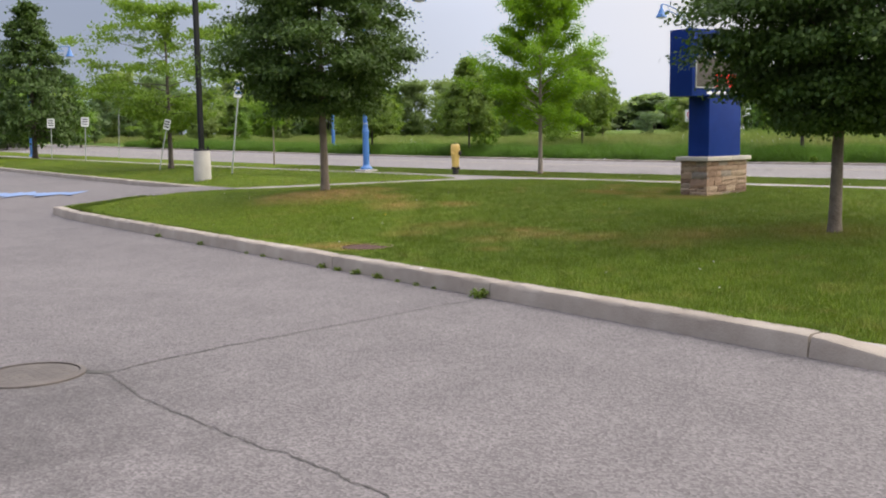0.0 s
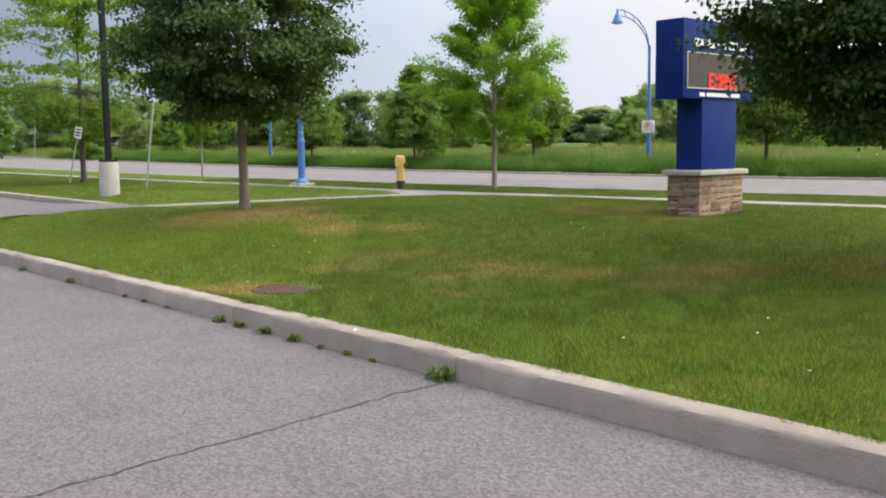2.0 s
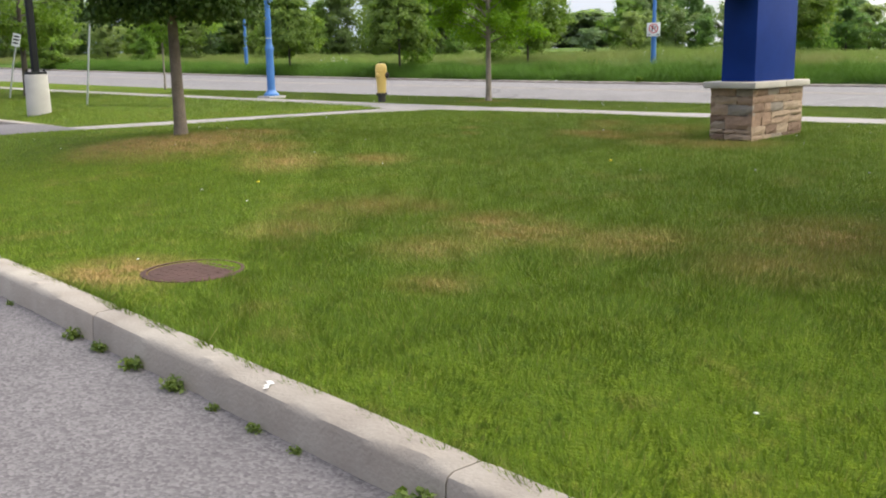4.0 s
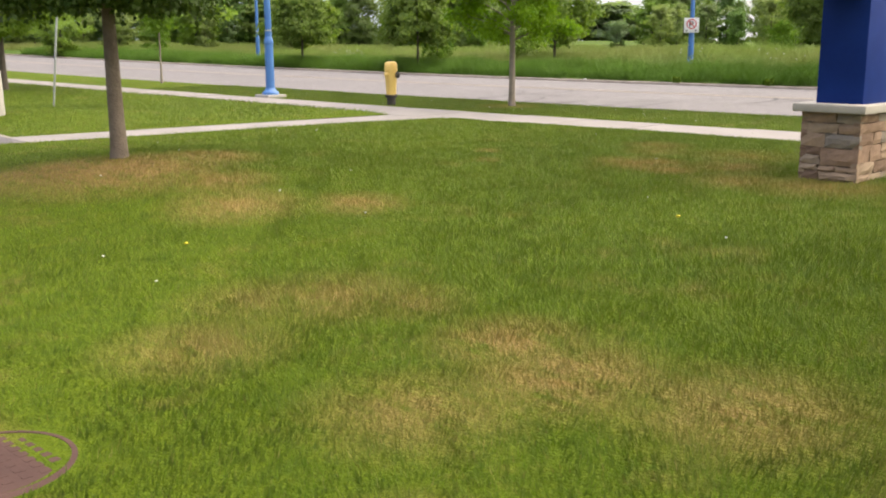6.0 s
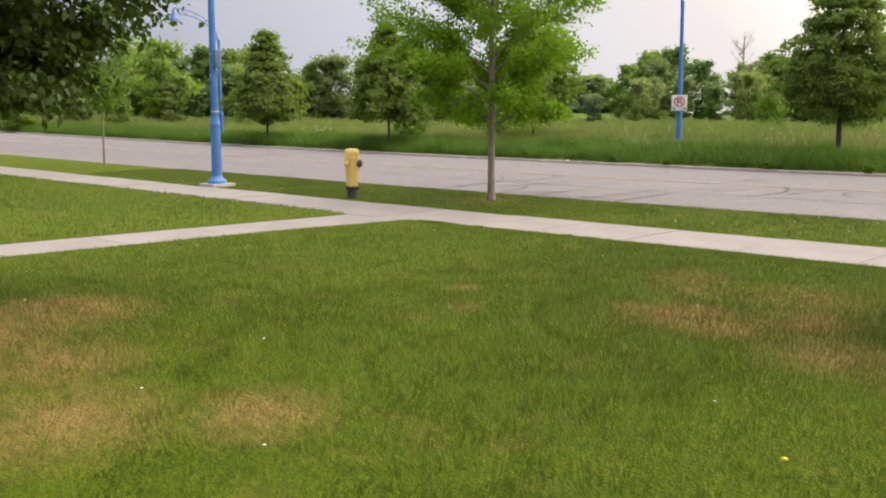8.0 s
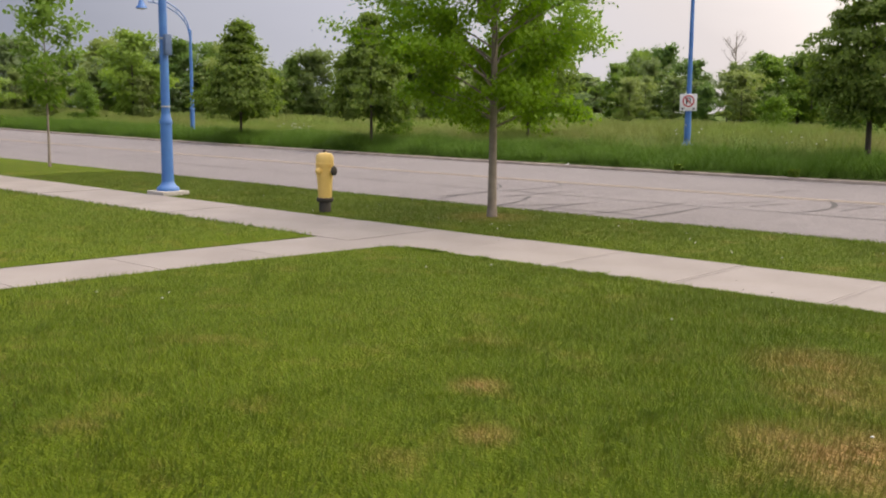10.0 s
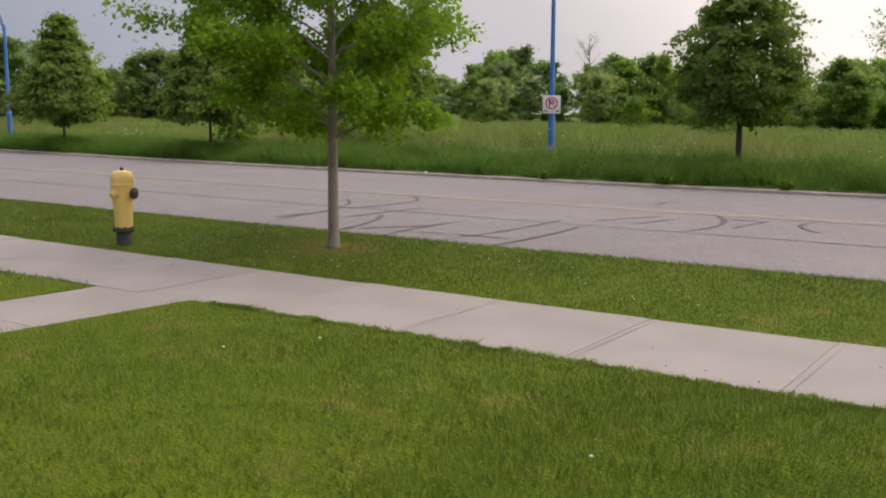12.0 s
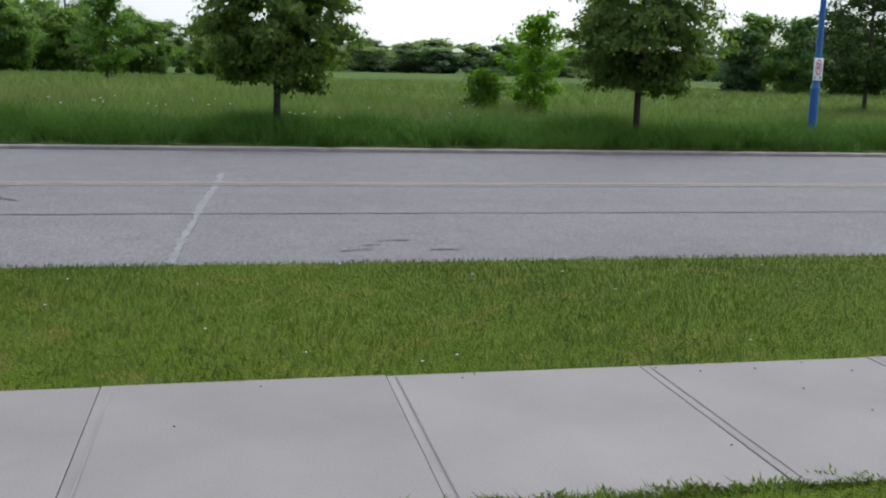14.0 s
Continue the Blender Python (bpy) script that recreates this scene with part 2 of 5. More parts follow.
def meadow_colour(k):
    """Unmown grass: lush, pale and brown seeding drifts, stretched along the street."""
    co = k.pos()
    flat = k.n("ShaderNodeVectorMath", {0: co, 1: (0.10, 0.21, 0.0)}, operation="MULTIPLY").outputs[0]
    near = k.n("ShaderNodeVectorMath", {0: co, 1: (0.55, 0.9, 0.0)}, operation="MULTIPLY").outputs[0]
    lush = k.mix(k.noise(near, 1.0, 3.0), (0.065, 0.150, 0.016), (0.120, 0.215, 0.030))
    pale = k.mix(k.noise(near, 1.6, 3.0), (0.130, 0.222, 0.034), (0.200, 0.280, 0.060))
    seed = k.mix(k.noise(near, 2.2, 3.0), (0.150, 0.145, 0.055), (0.240, 0.212, 0.098))
    col = k.mix(k.span(k.noise(flat, 1.0, 5.0, 0.6), 0.40, 0.58), lush, pale)
    other = k.n("ShaderNodeVectorMath", {0: flat, 1: (7.0, 3.0, 5.0)}, operation="ADD").outputs[0]
    col = k.mix(k.math("MULTIPLY", k.span(k.noise(other, 1.3, 6.0, 0.65), 0.43, 0.60), 0.6), col, seed)
    high = k.n("ShaderNodeSeparateXYZ", {0: co}).outputs[2]
    tips = k.math("MULTIPLY", k.span(high, 0.30, 0.60), k.span(k.noise(near, 0.35, 4.0), 0.40, 0.64, 0.0, 0.5))
    col = k.mix(tips, col, k.mix(0.5, seed, (0.26, 0.235, 0.12)))
    v = k.span(k.n("ShaderNodeNewGeometry").outputs["Random Per Island"], 0, 1, 0.68, 1.32)
    return k.mix(1.0, col, k.n("ShaderNodeCombineColor", {"Red": v, "Green": v, "Blue": v}).outputs[0], "MULTIPLY")


M_MEADOWBLADE = leafy("meadow_blade", None, None, 0.35, 0.6, 0.1, meadow_colour, up=0.65)
M_LOT = asphalt("lot_asphalt", (0.100, 0.089, 0.092), (0.144, 0.129, 0.132), [(-3.6, 1.6, 1.7, 0.5), (-4.6, 2.1, 1.0, 0.4), (-2.6, 1.2, 1.2, 0.3)])
M_ROAD = asphalt("road_asphalt", (0.140, 0.127, 0.130), (0.182, 0.166, 0.169))
M_CONC = worn("sidewalk_concrete", (0.195, 0.172, 0.162), (0.292, 0.262, 0.247), 0.9, 70, 0.85, 0, 0.002, 0.06)
M_KERB = worn("kerb_concrete", (0.225, 0.185, 0.155), (0.375, 0.328, 0.280), 3.0, 60, 0.9, 0, 0.003, 0.08)
M_BASE = worn("cast_concrete", (0.33, 0.31, 0.285), (0.45, 0.425, 0.395), 3, 50, 0.9, 0, 0.003)
M_CHALK = worn("scraped_white_concrete", (0.50, 0.48, 0.45), (0.66, 0.64, 0.61), 20, 80, 0.9)
M_MORTAR = worn("stone_mortar", (0.07, 0.055, 0.045), (0.13, 0.105, 0.085), 8, 80, 0.95)
M_TOOL = worn("tooled_concrete", (0.20, 0.18, 0.168), (0.275, 0.248, 0.235), 1.4, 70, 0.85)
M_JOINT = worn("joint_dirt", (0.12, 0.11, 0.10), (0.19, 0.175, 0.165), 8, 80, 0.95)
M_CRACK = worn("crack_tar", (0.035, 0.033, 0.032), (0.07, 0.065, 0.06), 10, 80, 0.9)
M_SKID = worn("tyre_rubber_mark", (0.028, 0.027, 0.028), (0.075, 0.070, 0.071), 6, 60, 0.8)
M_SEAM = worn("road_seam_tar", (0.10, 0.095, 0.095), (0.17, 0.165, 0.165), 4, 60, 0.8)
M_YELLOW = worn("faded_yellow_paint", (0.200, 0.168, 0.145), (0.285, 0.228, 0.178), 3, 40, 0.8)
M_WHITE = worn("faded_white_paint", (0.16, 0.152, 0.152), (0.25, 0.24, 0.24), 3, 40, 0.8)
M_BLUEP = worn("faded_blue_paint", (0.10, 0.17, 0.33), (0.17, 0.235, 0.40), 2, 40, 0.8)
M_BLUE = worn("blue_pole_paint", (0.034, 0.125, 0.37), (0.066, 0.195, 0.47), 4, 60, 0.38, 0, 0.0005)
M_BOX = worn("grey_blue_box_paint", (0.055, 0.10, 0.20), (0.085, 0.145, 0.27), 6, 60, 0.5)
M_NAVY = worn("navy_sign_paint", (0.005, 0.021, 0.125), (0.008, 0.033, 0.185), 2.5, 40, 0.55, 0, 0.0004, 0.0, 0.1)
M_BLACK = worn("black_pole_paint", (0.008, 0.009, 0.009), (0.016, 0.017, 0.018), 3, 60, 0.65, 0, 0.001, 0.0, 0.2)
M_STEEL = worn("galvanised_steel", (0.30, 0.32, 0.31), (0.45, 0.47, 0.46), 10, 80, 0.5, 0.6)
M_HYD = worn("yellow_hydrant_paint", (0.68, 0.45, 0.12), (0.78, 0.55, 0.18), 6, 60, 0.5)
M_HYDB = worn("rusty_black_iron", (0.025, 0.022, 0.020), (0.06, 0.05, 0.042), 9, 60, 0.7)
M_IRON = worn("rusty_brown_cover", (0.058, 0.032, 0.027), (0.100, 0.055, 0.046), 5, 60, 0.9, 0.0, 0.002, 0.0, 0.2)
M_MHOLE = worn("grey_iron_cover", (0.06, 0.05, 0.046), (0.13, 0.11, 0.10), 5, 60, 0.75, 0.2)
k = Nodes("ledge_stone")
st_co = k.n("ShaderNodeTexCoord").outputs["Object"]
st_rnd = k.n("ShaderNodeObjectInfo").outputs["Random"]
st_big, st_fine = k.noise(st_co, 7.0, 4.0), k.noise(st_co, 45.0, 3.0)
st_col = k.mix(k.span(st_rnd, 0.0, 0.35), (0.135, 0.090, 0.066), (0.29, 0.20, 0.145))
st_col = k.mix(k.span(st_rnd, 0.35, 0.7), st_col, (0.33, 0.255, 0.185))
st_col = k.mix(k.span(st_rnd, 0.7, 1.0), st_col, (0.215, 0.195, 0.175))
st_col = k.mix(1.0, st_col, k.mix(k.span(st_big, 0.3, 0.7), (0.7, 0.68, 0.66), (1.25, 1.22, 1.2)), "MULTIPLY")
M_STONE = k.finish(st_col, 0.9, 0.0, k.math("ADD", st_big, k.math("MULTIPLY", st_fine, 0.4)), 0.012, 0.2)
M_CAP = worn("limestone_cap", (0.34, 0.31, 0.27), (0.46, 0.42, 0.37), 4, 50, 0.85, 0, 0.003)
M_SIGNW = worn("white_sign_sheet", (0.66, 0.66, 0.66), (0.78, 0.78, 0.78), 5, 60, 0.4)
M_SIGNR = worn("red_sign_ink", (0.50, 0.02, 0.03), (0.60, 0.03, 0.04), 5, 60, 0.4)
M_SIGNK = worn("black_sign_ink", (0.012, 0.012, 0.012), (0.02, 0.02, 0.02), 5, 60, 0.4)
M_SIGNB = worn("blue_sign_ink", (0.05, 0.15, 0.45), (0.08, 0.20, 0.5), 5, 60, 0.4)
M_SCREEN = worn("dark_display", (0.045, 0.035, 0.028), (0.075, 0.06, 0.05), 8, 60, 0.45)
M_BARK = worn("grey_brown_bark", (0.09, 0.07, 0.052), (0.21, 0.17, 0.135), 7, 35, 0.95, 0, 0.012)
M_BARKL = worn("pale_grey_bark", (0.16, 0.13, 0.105), (0.30, 0.255, 0.215), 7, 35, 0.95, 0, 0.008)
M_DARKBARK = worn("dark_bark", (0.05, 0.04, 0.032), (0.12, 0.10, 0.08), 7, 35, 0.95, 0, 0.01)
M_LED = bpy.data.materials.new("red_led")
M_LED.use_nodes = True
M_LED.node_tree.nodes["Principled BSDF"].inputs["Base Color"].default_value = (0.5, 0.01, 0.005, 1)
M_LED.node_tree.nodes["Principled BSDF"].inputs["Emission Color"].default_value = (1.0, 0.025, 0.015, 1)
M_LED.node_tree.nodes["Principled BSDF"].inputs["Emission Strength"].default_value = 1.6
M_LENS = worn("frosted_lamp_glass", (0.6, 0.6, 0.58), (0.7, 0.7, 0.68), 5, 40, 0.3)
L_LINDEN = leafy("linden_leaf", (0.028, 0.064, 0.013), (0.086, 0.136, 0.030), 0.32)
# same leaf as above, with backlight and pale bracts put into its colour
L_ROWLINDEN = leafy("backlit_linden_leaf_with_pale_bracts", (0.082, 0.148, 0.026), (0.215, 0.290, 0.064), 0.52, ball=(0.18, 3.0))
L_MAPLE = leafy("maple_leaf_bright", (0.105, 0.215, 0.014), (0.235, 0.370, 0.028), 0.56)
L_LOCUST = leafy("locust_leaf", (0.105, 0.185, 0.022), (0.205, 0.295, 0.05), 0.45)
# woodland greens are lightened and greyed: some distance haze is in the colour
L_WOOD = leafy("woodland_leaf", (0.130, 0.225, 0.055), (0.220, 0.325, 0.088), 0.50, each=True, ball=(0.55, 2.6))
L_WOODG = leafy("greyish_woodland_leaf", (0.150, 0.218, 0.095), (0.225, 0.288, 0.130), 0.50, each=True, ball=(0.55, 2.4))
# furthest trees: haze is painted in as a paler grey-green leaf
L_HAZE = leafy("haze_tinted_leaf", (0.175, 0.235, 0.150), (0.250, 0.315, 0.205), 0.58, each=True, ball=(0.3, 2.6))
L_BRIGHT = leafy("young_tree_leaf", (0.095, 0.185, 0.026), (0.180, 0.285, 0.045), 0.45, ball=(0.4, 2.6))
L_WEED = leafy("weed_leaf", (0.085, 0.135, 0.03), (0.175, 0.215, 0.055), 0.4)
M_FLOWER = worn("white_petal", (0.65, 0.65, 0.6), (0.8, 0.8, 0.76), 9, 60, 0.7)
M_DANDEL = worn("yellow_petal", (0.70, 0.55, 0.03), (0.8, 0.65, 0.05), 9, 60, 0.7)


# ---- mesh helpers ----
def thing(name, x, y, z, label, category, group="", turn=0.0):
    ob = new(name)
    ob.empty_display_size = 0.1
    ob.matrix_basis = pose(x, y, z, 0, 0, turn)
    return tagged(ob, label, category, group)


def link_mesh(name, me, material, parent=None, label=""):
    me.materials.append(material)
    ob = new(name, me)
    if parent is not None:
        ob.parent = parent
    return tagged(ob, label)


def part(name, bm, material, parent=None, label="", smooth=True):
    me = bpy.data.meshes.new(name)
    bmesh.ops.recalc_face_normals(bm, faces=bm.faces)
    bm.to_mesh(me)
    bm.free()
    if smooth:
        me.shade_smooth()
        me.set_sharp_from_angle(angle=radians(35))
    return link_mesh(name, me, material, parent, label)


def fast_mesh(name, verts, faces):
    """A mesh from numpy arrays, all faces with the same number of corners."""
    me = bpy.data.meshes.new(name)
    n, c = faces.shape
    me.vertices.add(len(verts))
    me.vertices.foreach_set("co", np.ascontiguousarray(verts, dtype=np.float32).ravel())
    me.loops.add(n * c)
    me.loops.foreach_set("vertex_index", np.ascontiguousarray(faces, dtype=np.int32).ravel())
    me.polygons.add(n)
    me.polygons.foreach_set("loop_start", np.arange(0, n * c, c, dtype=np.int32))
    me.polygons.foreach_set("loop_total", np.full(n, c, dtype=np.int32))
    me.update(calc_edges=True)
    return me


def box(bm, cx, cy, cz, sx, sy, sz, bevel=0.0, turn=0.0, seg=2):
    m = Matrix.Translation((cx, cy, cz)) @ Matrix.Rotation(turn, 4, "Z") @ Matrix.Diagonal((sx, sy, sz, 1))
    got = bmesh.ops.create_cube(bm, size=1.0, matrix=m)
    if bevel:
        edges = {e for v in got["verts"] for e in v.link_edges}
        bmesh.ops.bevel(bm, geom=list(edges), offset=bevel, segments=seg, affect="EDGES", profile=0.6)
    return bm


def lathe(bm, profile, seg=24, cx=0.0, cy=0.0, cap=True):
    """A turned form: profile of (radius, z) from bottom to top."""
    rings = []
    for r, z in profile:
        rings.append([bm.verts.new((cx + r * math.cos(2 * math.pi * i / seg), cy + r * math.sin(2 * math.pi * i / seg), z)) for i in range(seg)])
    for a, b in zip(rings, rings[1:]):
        for i in range(seg):
            bm.faces.new((a[i], a[(i + 1) % seg], b[(i + 1) % seg], b[i]))
    if cap:
        bm.faces.new(rings[0][::-1])
        bm.faces.new(rings[-1])
    return bm


def tube(bm, pts, radii, seg=8):
    """A round bar along a line of points."""
    pts = [Vector(p) for p in pts]
    rings, side = [], None
    for i, p in enumerate(pts):
        d = (pts[min(i + 1, len(pts) - 1)] - pts[max(i - 1, 0)]).normalized()
        if side is None:
            side = d.orthogonal().normalized()
        side = (side - d * side.dot(d)).normalized()
        up = d.cross(side)
        r = radii[i] if isinstance(radii, (list, tuple)) else radii
        rings.append([bm.verts.new(p + r * (math.cos(a) * side + math.sin(a) * up)) for a in (2 * math.pi * j / seg for j in range(seg))])
    for a, b in zip(rings, rings[1:]):
        for i in range(seg):
            bm.faces.new((a[i], a[(i + 1) % seg], b[(i + 1) % seg], b[i]))
    bm.faces.new(rings[0][::-1])
    bm.faces.new(rings[-1])
    return bm


def ss(a):
    a = np.clip(a, 0.0, 1.0)
    return a * a * (3 - 2 * a)


# ---- the lie of the land ----
def rise(x):
    """Everything climbs gently along the street towards -x."""
    return 1.45 * np.clip((-15.0 - np.asarray(x, float)) / 95.0, 0.0, 1.0) ** 1.6


def kerb_y(x):
    """The lot's kerb runs almost along the street."""
    return 5.58 - 0.085 * x


def lot_z(x):
    return -0.32 + 0.20 * ss((-np.asarray(x, float) - 15.5) / 7.0) + rise(x)


def kerb_drop(x):
    """The kerb dips to a ramp for a short way."""
    x = np.asarray(x, float)
    return 0.115 * np.clip((x + 1.42) / 1.07, 0, 1) * np.clip((3.07 - x) / 1.07, 0, 1)


def kerb_top(x):
    return lot_z(x) + 0.155 - kerb_drop(x)


def wobble(x, y):
    return 0.012 * np.sin(0.9 * x + 0.5 * y) + 0.010 * np.sin(0.37 * x - 1.3 * y + 1.0)


def lawn_z(x, y):
    x, y = np.asarray(x, float), np.asarray(y, float)
    yk = np.where(x > -17.1, kerb_y(x) + 0.16, kerb_y(x) + 4.27)
    t = np.clip((y - yk) / (18.14 - yk), 0, 1)
    inner = np.sin(math.pi * t)
    kt = np.where(x > -17.1, kerb_top(x) - rise(x), 0.04)
    z = (kt - 0.045) * (1 - ss(t / 0.75)) + np.interp(t, [0, 0.3, 0.6, 0.8, 0.91, 0.96, 1.0], [0, 0.005, 0.032, 0.053, 0.056, 0.02, -0.05]) + inner * wobble(x, y)
    mound = 0.27 * np.exp(-((x + 13.4) ** 2 + (y - 10.6) ** 2) / 5.0) + 0.20 * np.exp(-((x + 21.0) ** 2 + (y - 12.3) ** 2) / 5.0)
    z = z + mound * np.clip(t * 4, 0, 1)
    z = z - 0.05 * np.exp(-((x + 8.1) ** 2 + (y - 15.3) ** 2) / 2.2)
    # the turf dips to the footpath on both sides
    gap = np.maximum(np.where(x > -17.1, x + 16.5, -17.75 - x), 0)
    cap = -0.035 + 0.00986 * (17.43 - y) + np.where(x > -17.1, 0.03, 0.004) + 0.4 * gap
    z = np.where(y > 11.0, np.minimum(z, cap), z)
    # and stands a little above the ramp beside it
    crest = np.interp(y, [6.9, 7.4, 8.3, 9.3, 10.4, 11.7, 13.0, 16.0, 18.14], [-0.17, -0.10, 0.01, 0.07, 0.075, 0.052, 0.038, 0.008, -0.035])
    w = np.where(x > -17.1, np.exp(-((x + 16.5) / 1.9) ** 2), 0.0)
    return z * (1 - w) + crest * w + rise(x)


def verge_z(x, y):
    """Between the sidewalk and the street."""
    t = np.clip((np.asarray(y, float) - 19.75) / 3.05, 0, 1)
    return -0.07 + 0.03 * np.sin(math.pi * t) + 0.4 * wobble(np.asarray(x, float), np.asarray(y, float)) * np.sin(math.pi * t) + 0.004 * t + rise(x)


def road_z(y):
    t = (np.asarray(y, float) - 23.0) / 11.4
    return -0.16 + 0.10 * (1 - (2 * np.clip(t, 0, 1) - 1) ** 2)


def meadow_z(x, y):
    x, y = np.asarray(x, float), np.asarray(y, float)
    far = ss((y - 34.8) / 6.0)
    lip = 0.09 * (1 - ss((y - 34.7) / 0.7))
    hump = 0.6 * np.exp(-((x + 27.0) ** 2 / 90.0 + (y - 44.0) ** 2 / 60.0))
    return rise(x) + 0.02 - lip + far * hump + far * (0.08 + 0.10 * np.sin(0.11 * x + 0.4) * np.sin(0.09 * y) + 0.06 * np.sin(0.31 * x + 0.2 * y))


def sheet(name, xs, y_of, zf, material, label, category, lift=0.0, parent=None):
    """A ground sheet: for each x a row of y from y_of(x), heights from zf(x, y)."""
    rows = [np.asarray(y_of(x), float) for x in xs]
    m = len(rows[0])
    v = np.array([(x, y, float(zf(x, y)) + lift) for x, ys in zip(xs, rows) for y in ys])
    i = np.arange((len(xs) - 1) * m).reshape(-1, m)[:, :-1].ravel()
    f = np.stack([i, i + m, i + m + 1, i + 1], 1)
    me = fast_mesh(name, v, f)
    me.shade_smooth()
    ob = link_mesh(name, me, material, parent)
    return tagged(ob, label, category, kind="structure")


X_L, X_R = -90.0, 60.0
# one base sheet reaches the horizon, a little below everything that lies on it
bm = bmesh.new()
bmesh.ops.create_grid(bm, x_segments=40, y_segments=40, size=1500)
for vtx in bm.verts:
    vtx.co.z = -0.6
tagged(part("ground", bm, M_MEADOW), "rough green open ground reaching the horizon", "ground", kind="structure")

sheet("meadow", np.concatenate([np.linspace(-400, -100, 20), np.linspace(-90, 60, 120), np.linspace(70, 400, 22)]),
      lambda x: np.concatenate([np.linspace(34.72, 60, 40), np.linspace(64, 140, 20), np.linspace(160, 700, 12)]),
      meadow_z, M_MEADOW, "unmown green meadow behind the street", "meadow")
road = sheet("road", np.linspace(-200, 160, 90), lambda x: np.linspace(22.97, 34.42, 24), lambda x, y: road_z(y) + rise(x), M_ROAD,
             "worn light grey asphalt street with skid marks", "road")
def lot_ground(x, y):
    """The lot, rising to the footpath between the two kerbs."""
    z = lot_z(x)
    return z + (0.028 + rise(x) - z) * ss((y - 7.6) / 3.3) * ss((x + 23.0) / 4.5) + 0.0


lot = sheet("parking_lot", np.concatenate([np.linspace(-90, -24, 30), np.linspace(-23, -17.2, 14), [-16.8, -16.52], np.linspace(-16.5, 40, 58)]),
            lambda x: np.concatenate([np.linspace(-40, 0, 8), np.linspace(1.0, float(kerb_y(x)) - 0.3, 5), np.linspace(float(kerb_y(x)) - 0.2, float(kerb_y(x)) + (4.12 if x < -16.51 else 0.02), 12)]),
            lot_ground, M_LOT, "weathered light grey asphalt of a parking lot", "asphalt")
lawn = sheet("lawn", np.concatenate([np.linspace(-16.5, 40, 140)]),
             lambda x: np.linspace(float(kerb_y(x)) + 0.14, 18.14, 50), lawn_z, M_TURF, "mown green lawn with dry straw-coloured patches", "lawn")
def corner_z(x, y):
    return lawn_z(-16.5, y) - 0.045 * (-16.5 - np.asarray(x, float))


sheet("lawn_corner", np.linspace(-17.45, -16.5, 12), lambda x: np.linspace(float(kerb_y(x)) + 0.14, float(kerb_y(x)) + 0.2 + 1.5 * (x + 17.45) / 0.95, 10),
      corner_z, M_TURF, "mown tip of the lawn at the kerb's end", "lawn")
lawn_b = sheet("lawn_beside_path", np.concatenate([np.linspace(-90, -32, 30), np.linspace(-30, -17.75, 40)]),
               lambda x: np.linspace(float(kerb_y(x)) + 4.26, 18.14, 30), lawn_z, M_TURF, "mown green lawn between the lot and the sidewalk", "lawn")
verge = sheet("verge", np.linspace(-90, 60, 200), lambda x: np.linspace(19.75, 22.82, 12), verge_z, M_TURF, "mown grass verge between sidewalk and street", "verge")


# ---- kerbs ----
def kerb_piece(length, h, w, name, seed=0):
    """One straight kerb stone along x with a rounded front edge; front at y = 0, road side is -y."""
    bm = bmesh.new()
    prof = [(0.0, -0.2), (0.014, h - 0.034), (0.022, h - 0.012), (0.046, h), (w, h), (w, -0.2)]
    n = max(2, int(length / (0.07 if seed else 0.3)))
    r = random.Random(seed)
    nicks = [0.0] * (n + 1)
    if seed:
        # a worn arris: fine unevenness and a few chips
        for _ in range(int(length * 1.6)):
            c, depth, half = r.randrange(1, n), r.uniform(0.006, 0.018), r.choice((1, 1, 2))
            for q in range(max(1, c - half), min(n, c + half + 1)):
                nicks[q] = max(nicks[q], depth * (1 - abs(q - c) / (half + 1)))
        nicks = [d + r.uniform(0, 0.002) for d in nicks]
    rings = []
    for i in range(n + 1):
        x = 0.004 + (length - 0.008) * i / n
        c = 0.006 if i in (0, n) else 0.0
        d = nicks[i]
        rings.append([bm.verts.new((x, y + (c if j < 4 else 0) + (d if j in (1, 2, 3) else 0), z - (c if 0 < j < 5 else 0) - (d * 0.8 if j in (1, 2) else 0) + 0.0015 * math.sin(5 * x + j)))
                      for j, (y, z) in enumerate(prof)])
    for a, b in zip(rings, rings[1:]):
        for j in range(len(prof) - 1):
            bm.faces.new((a[j], b[j], b[j + 1], a[j + 1]))
    bm.faces.new(rings[0])
    bm.faces.new(rings[-1][::-1])
    me = bpy.data.meshes.new(name)
    bmesh.ops.recalc_face_normals(bm, faces=bm.faces)
    bm.to_mesh(me)
    bm.free()
    me.shade_smooth()
    me.set_sharp_from_angle(angle=radians(40))
    me.materials.append(M_KERB)
    return me


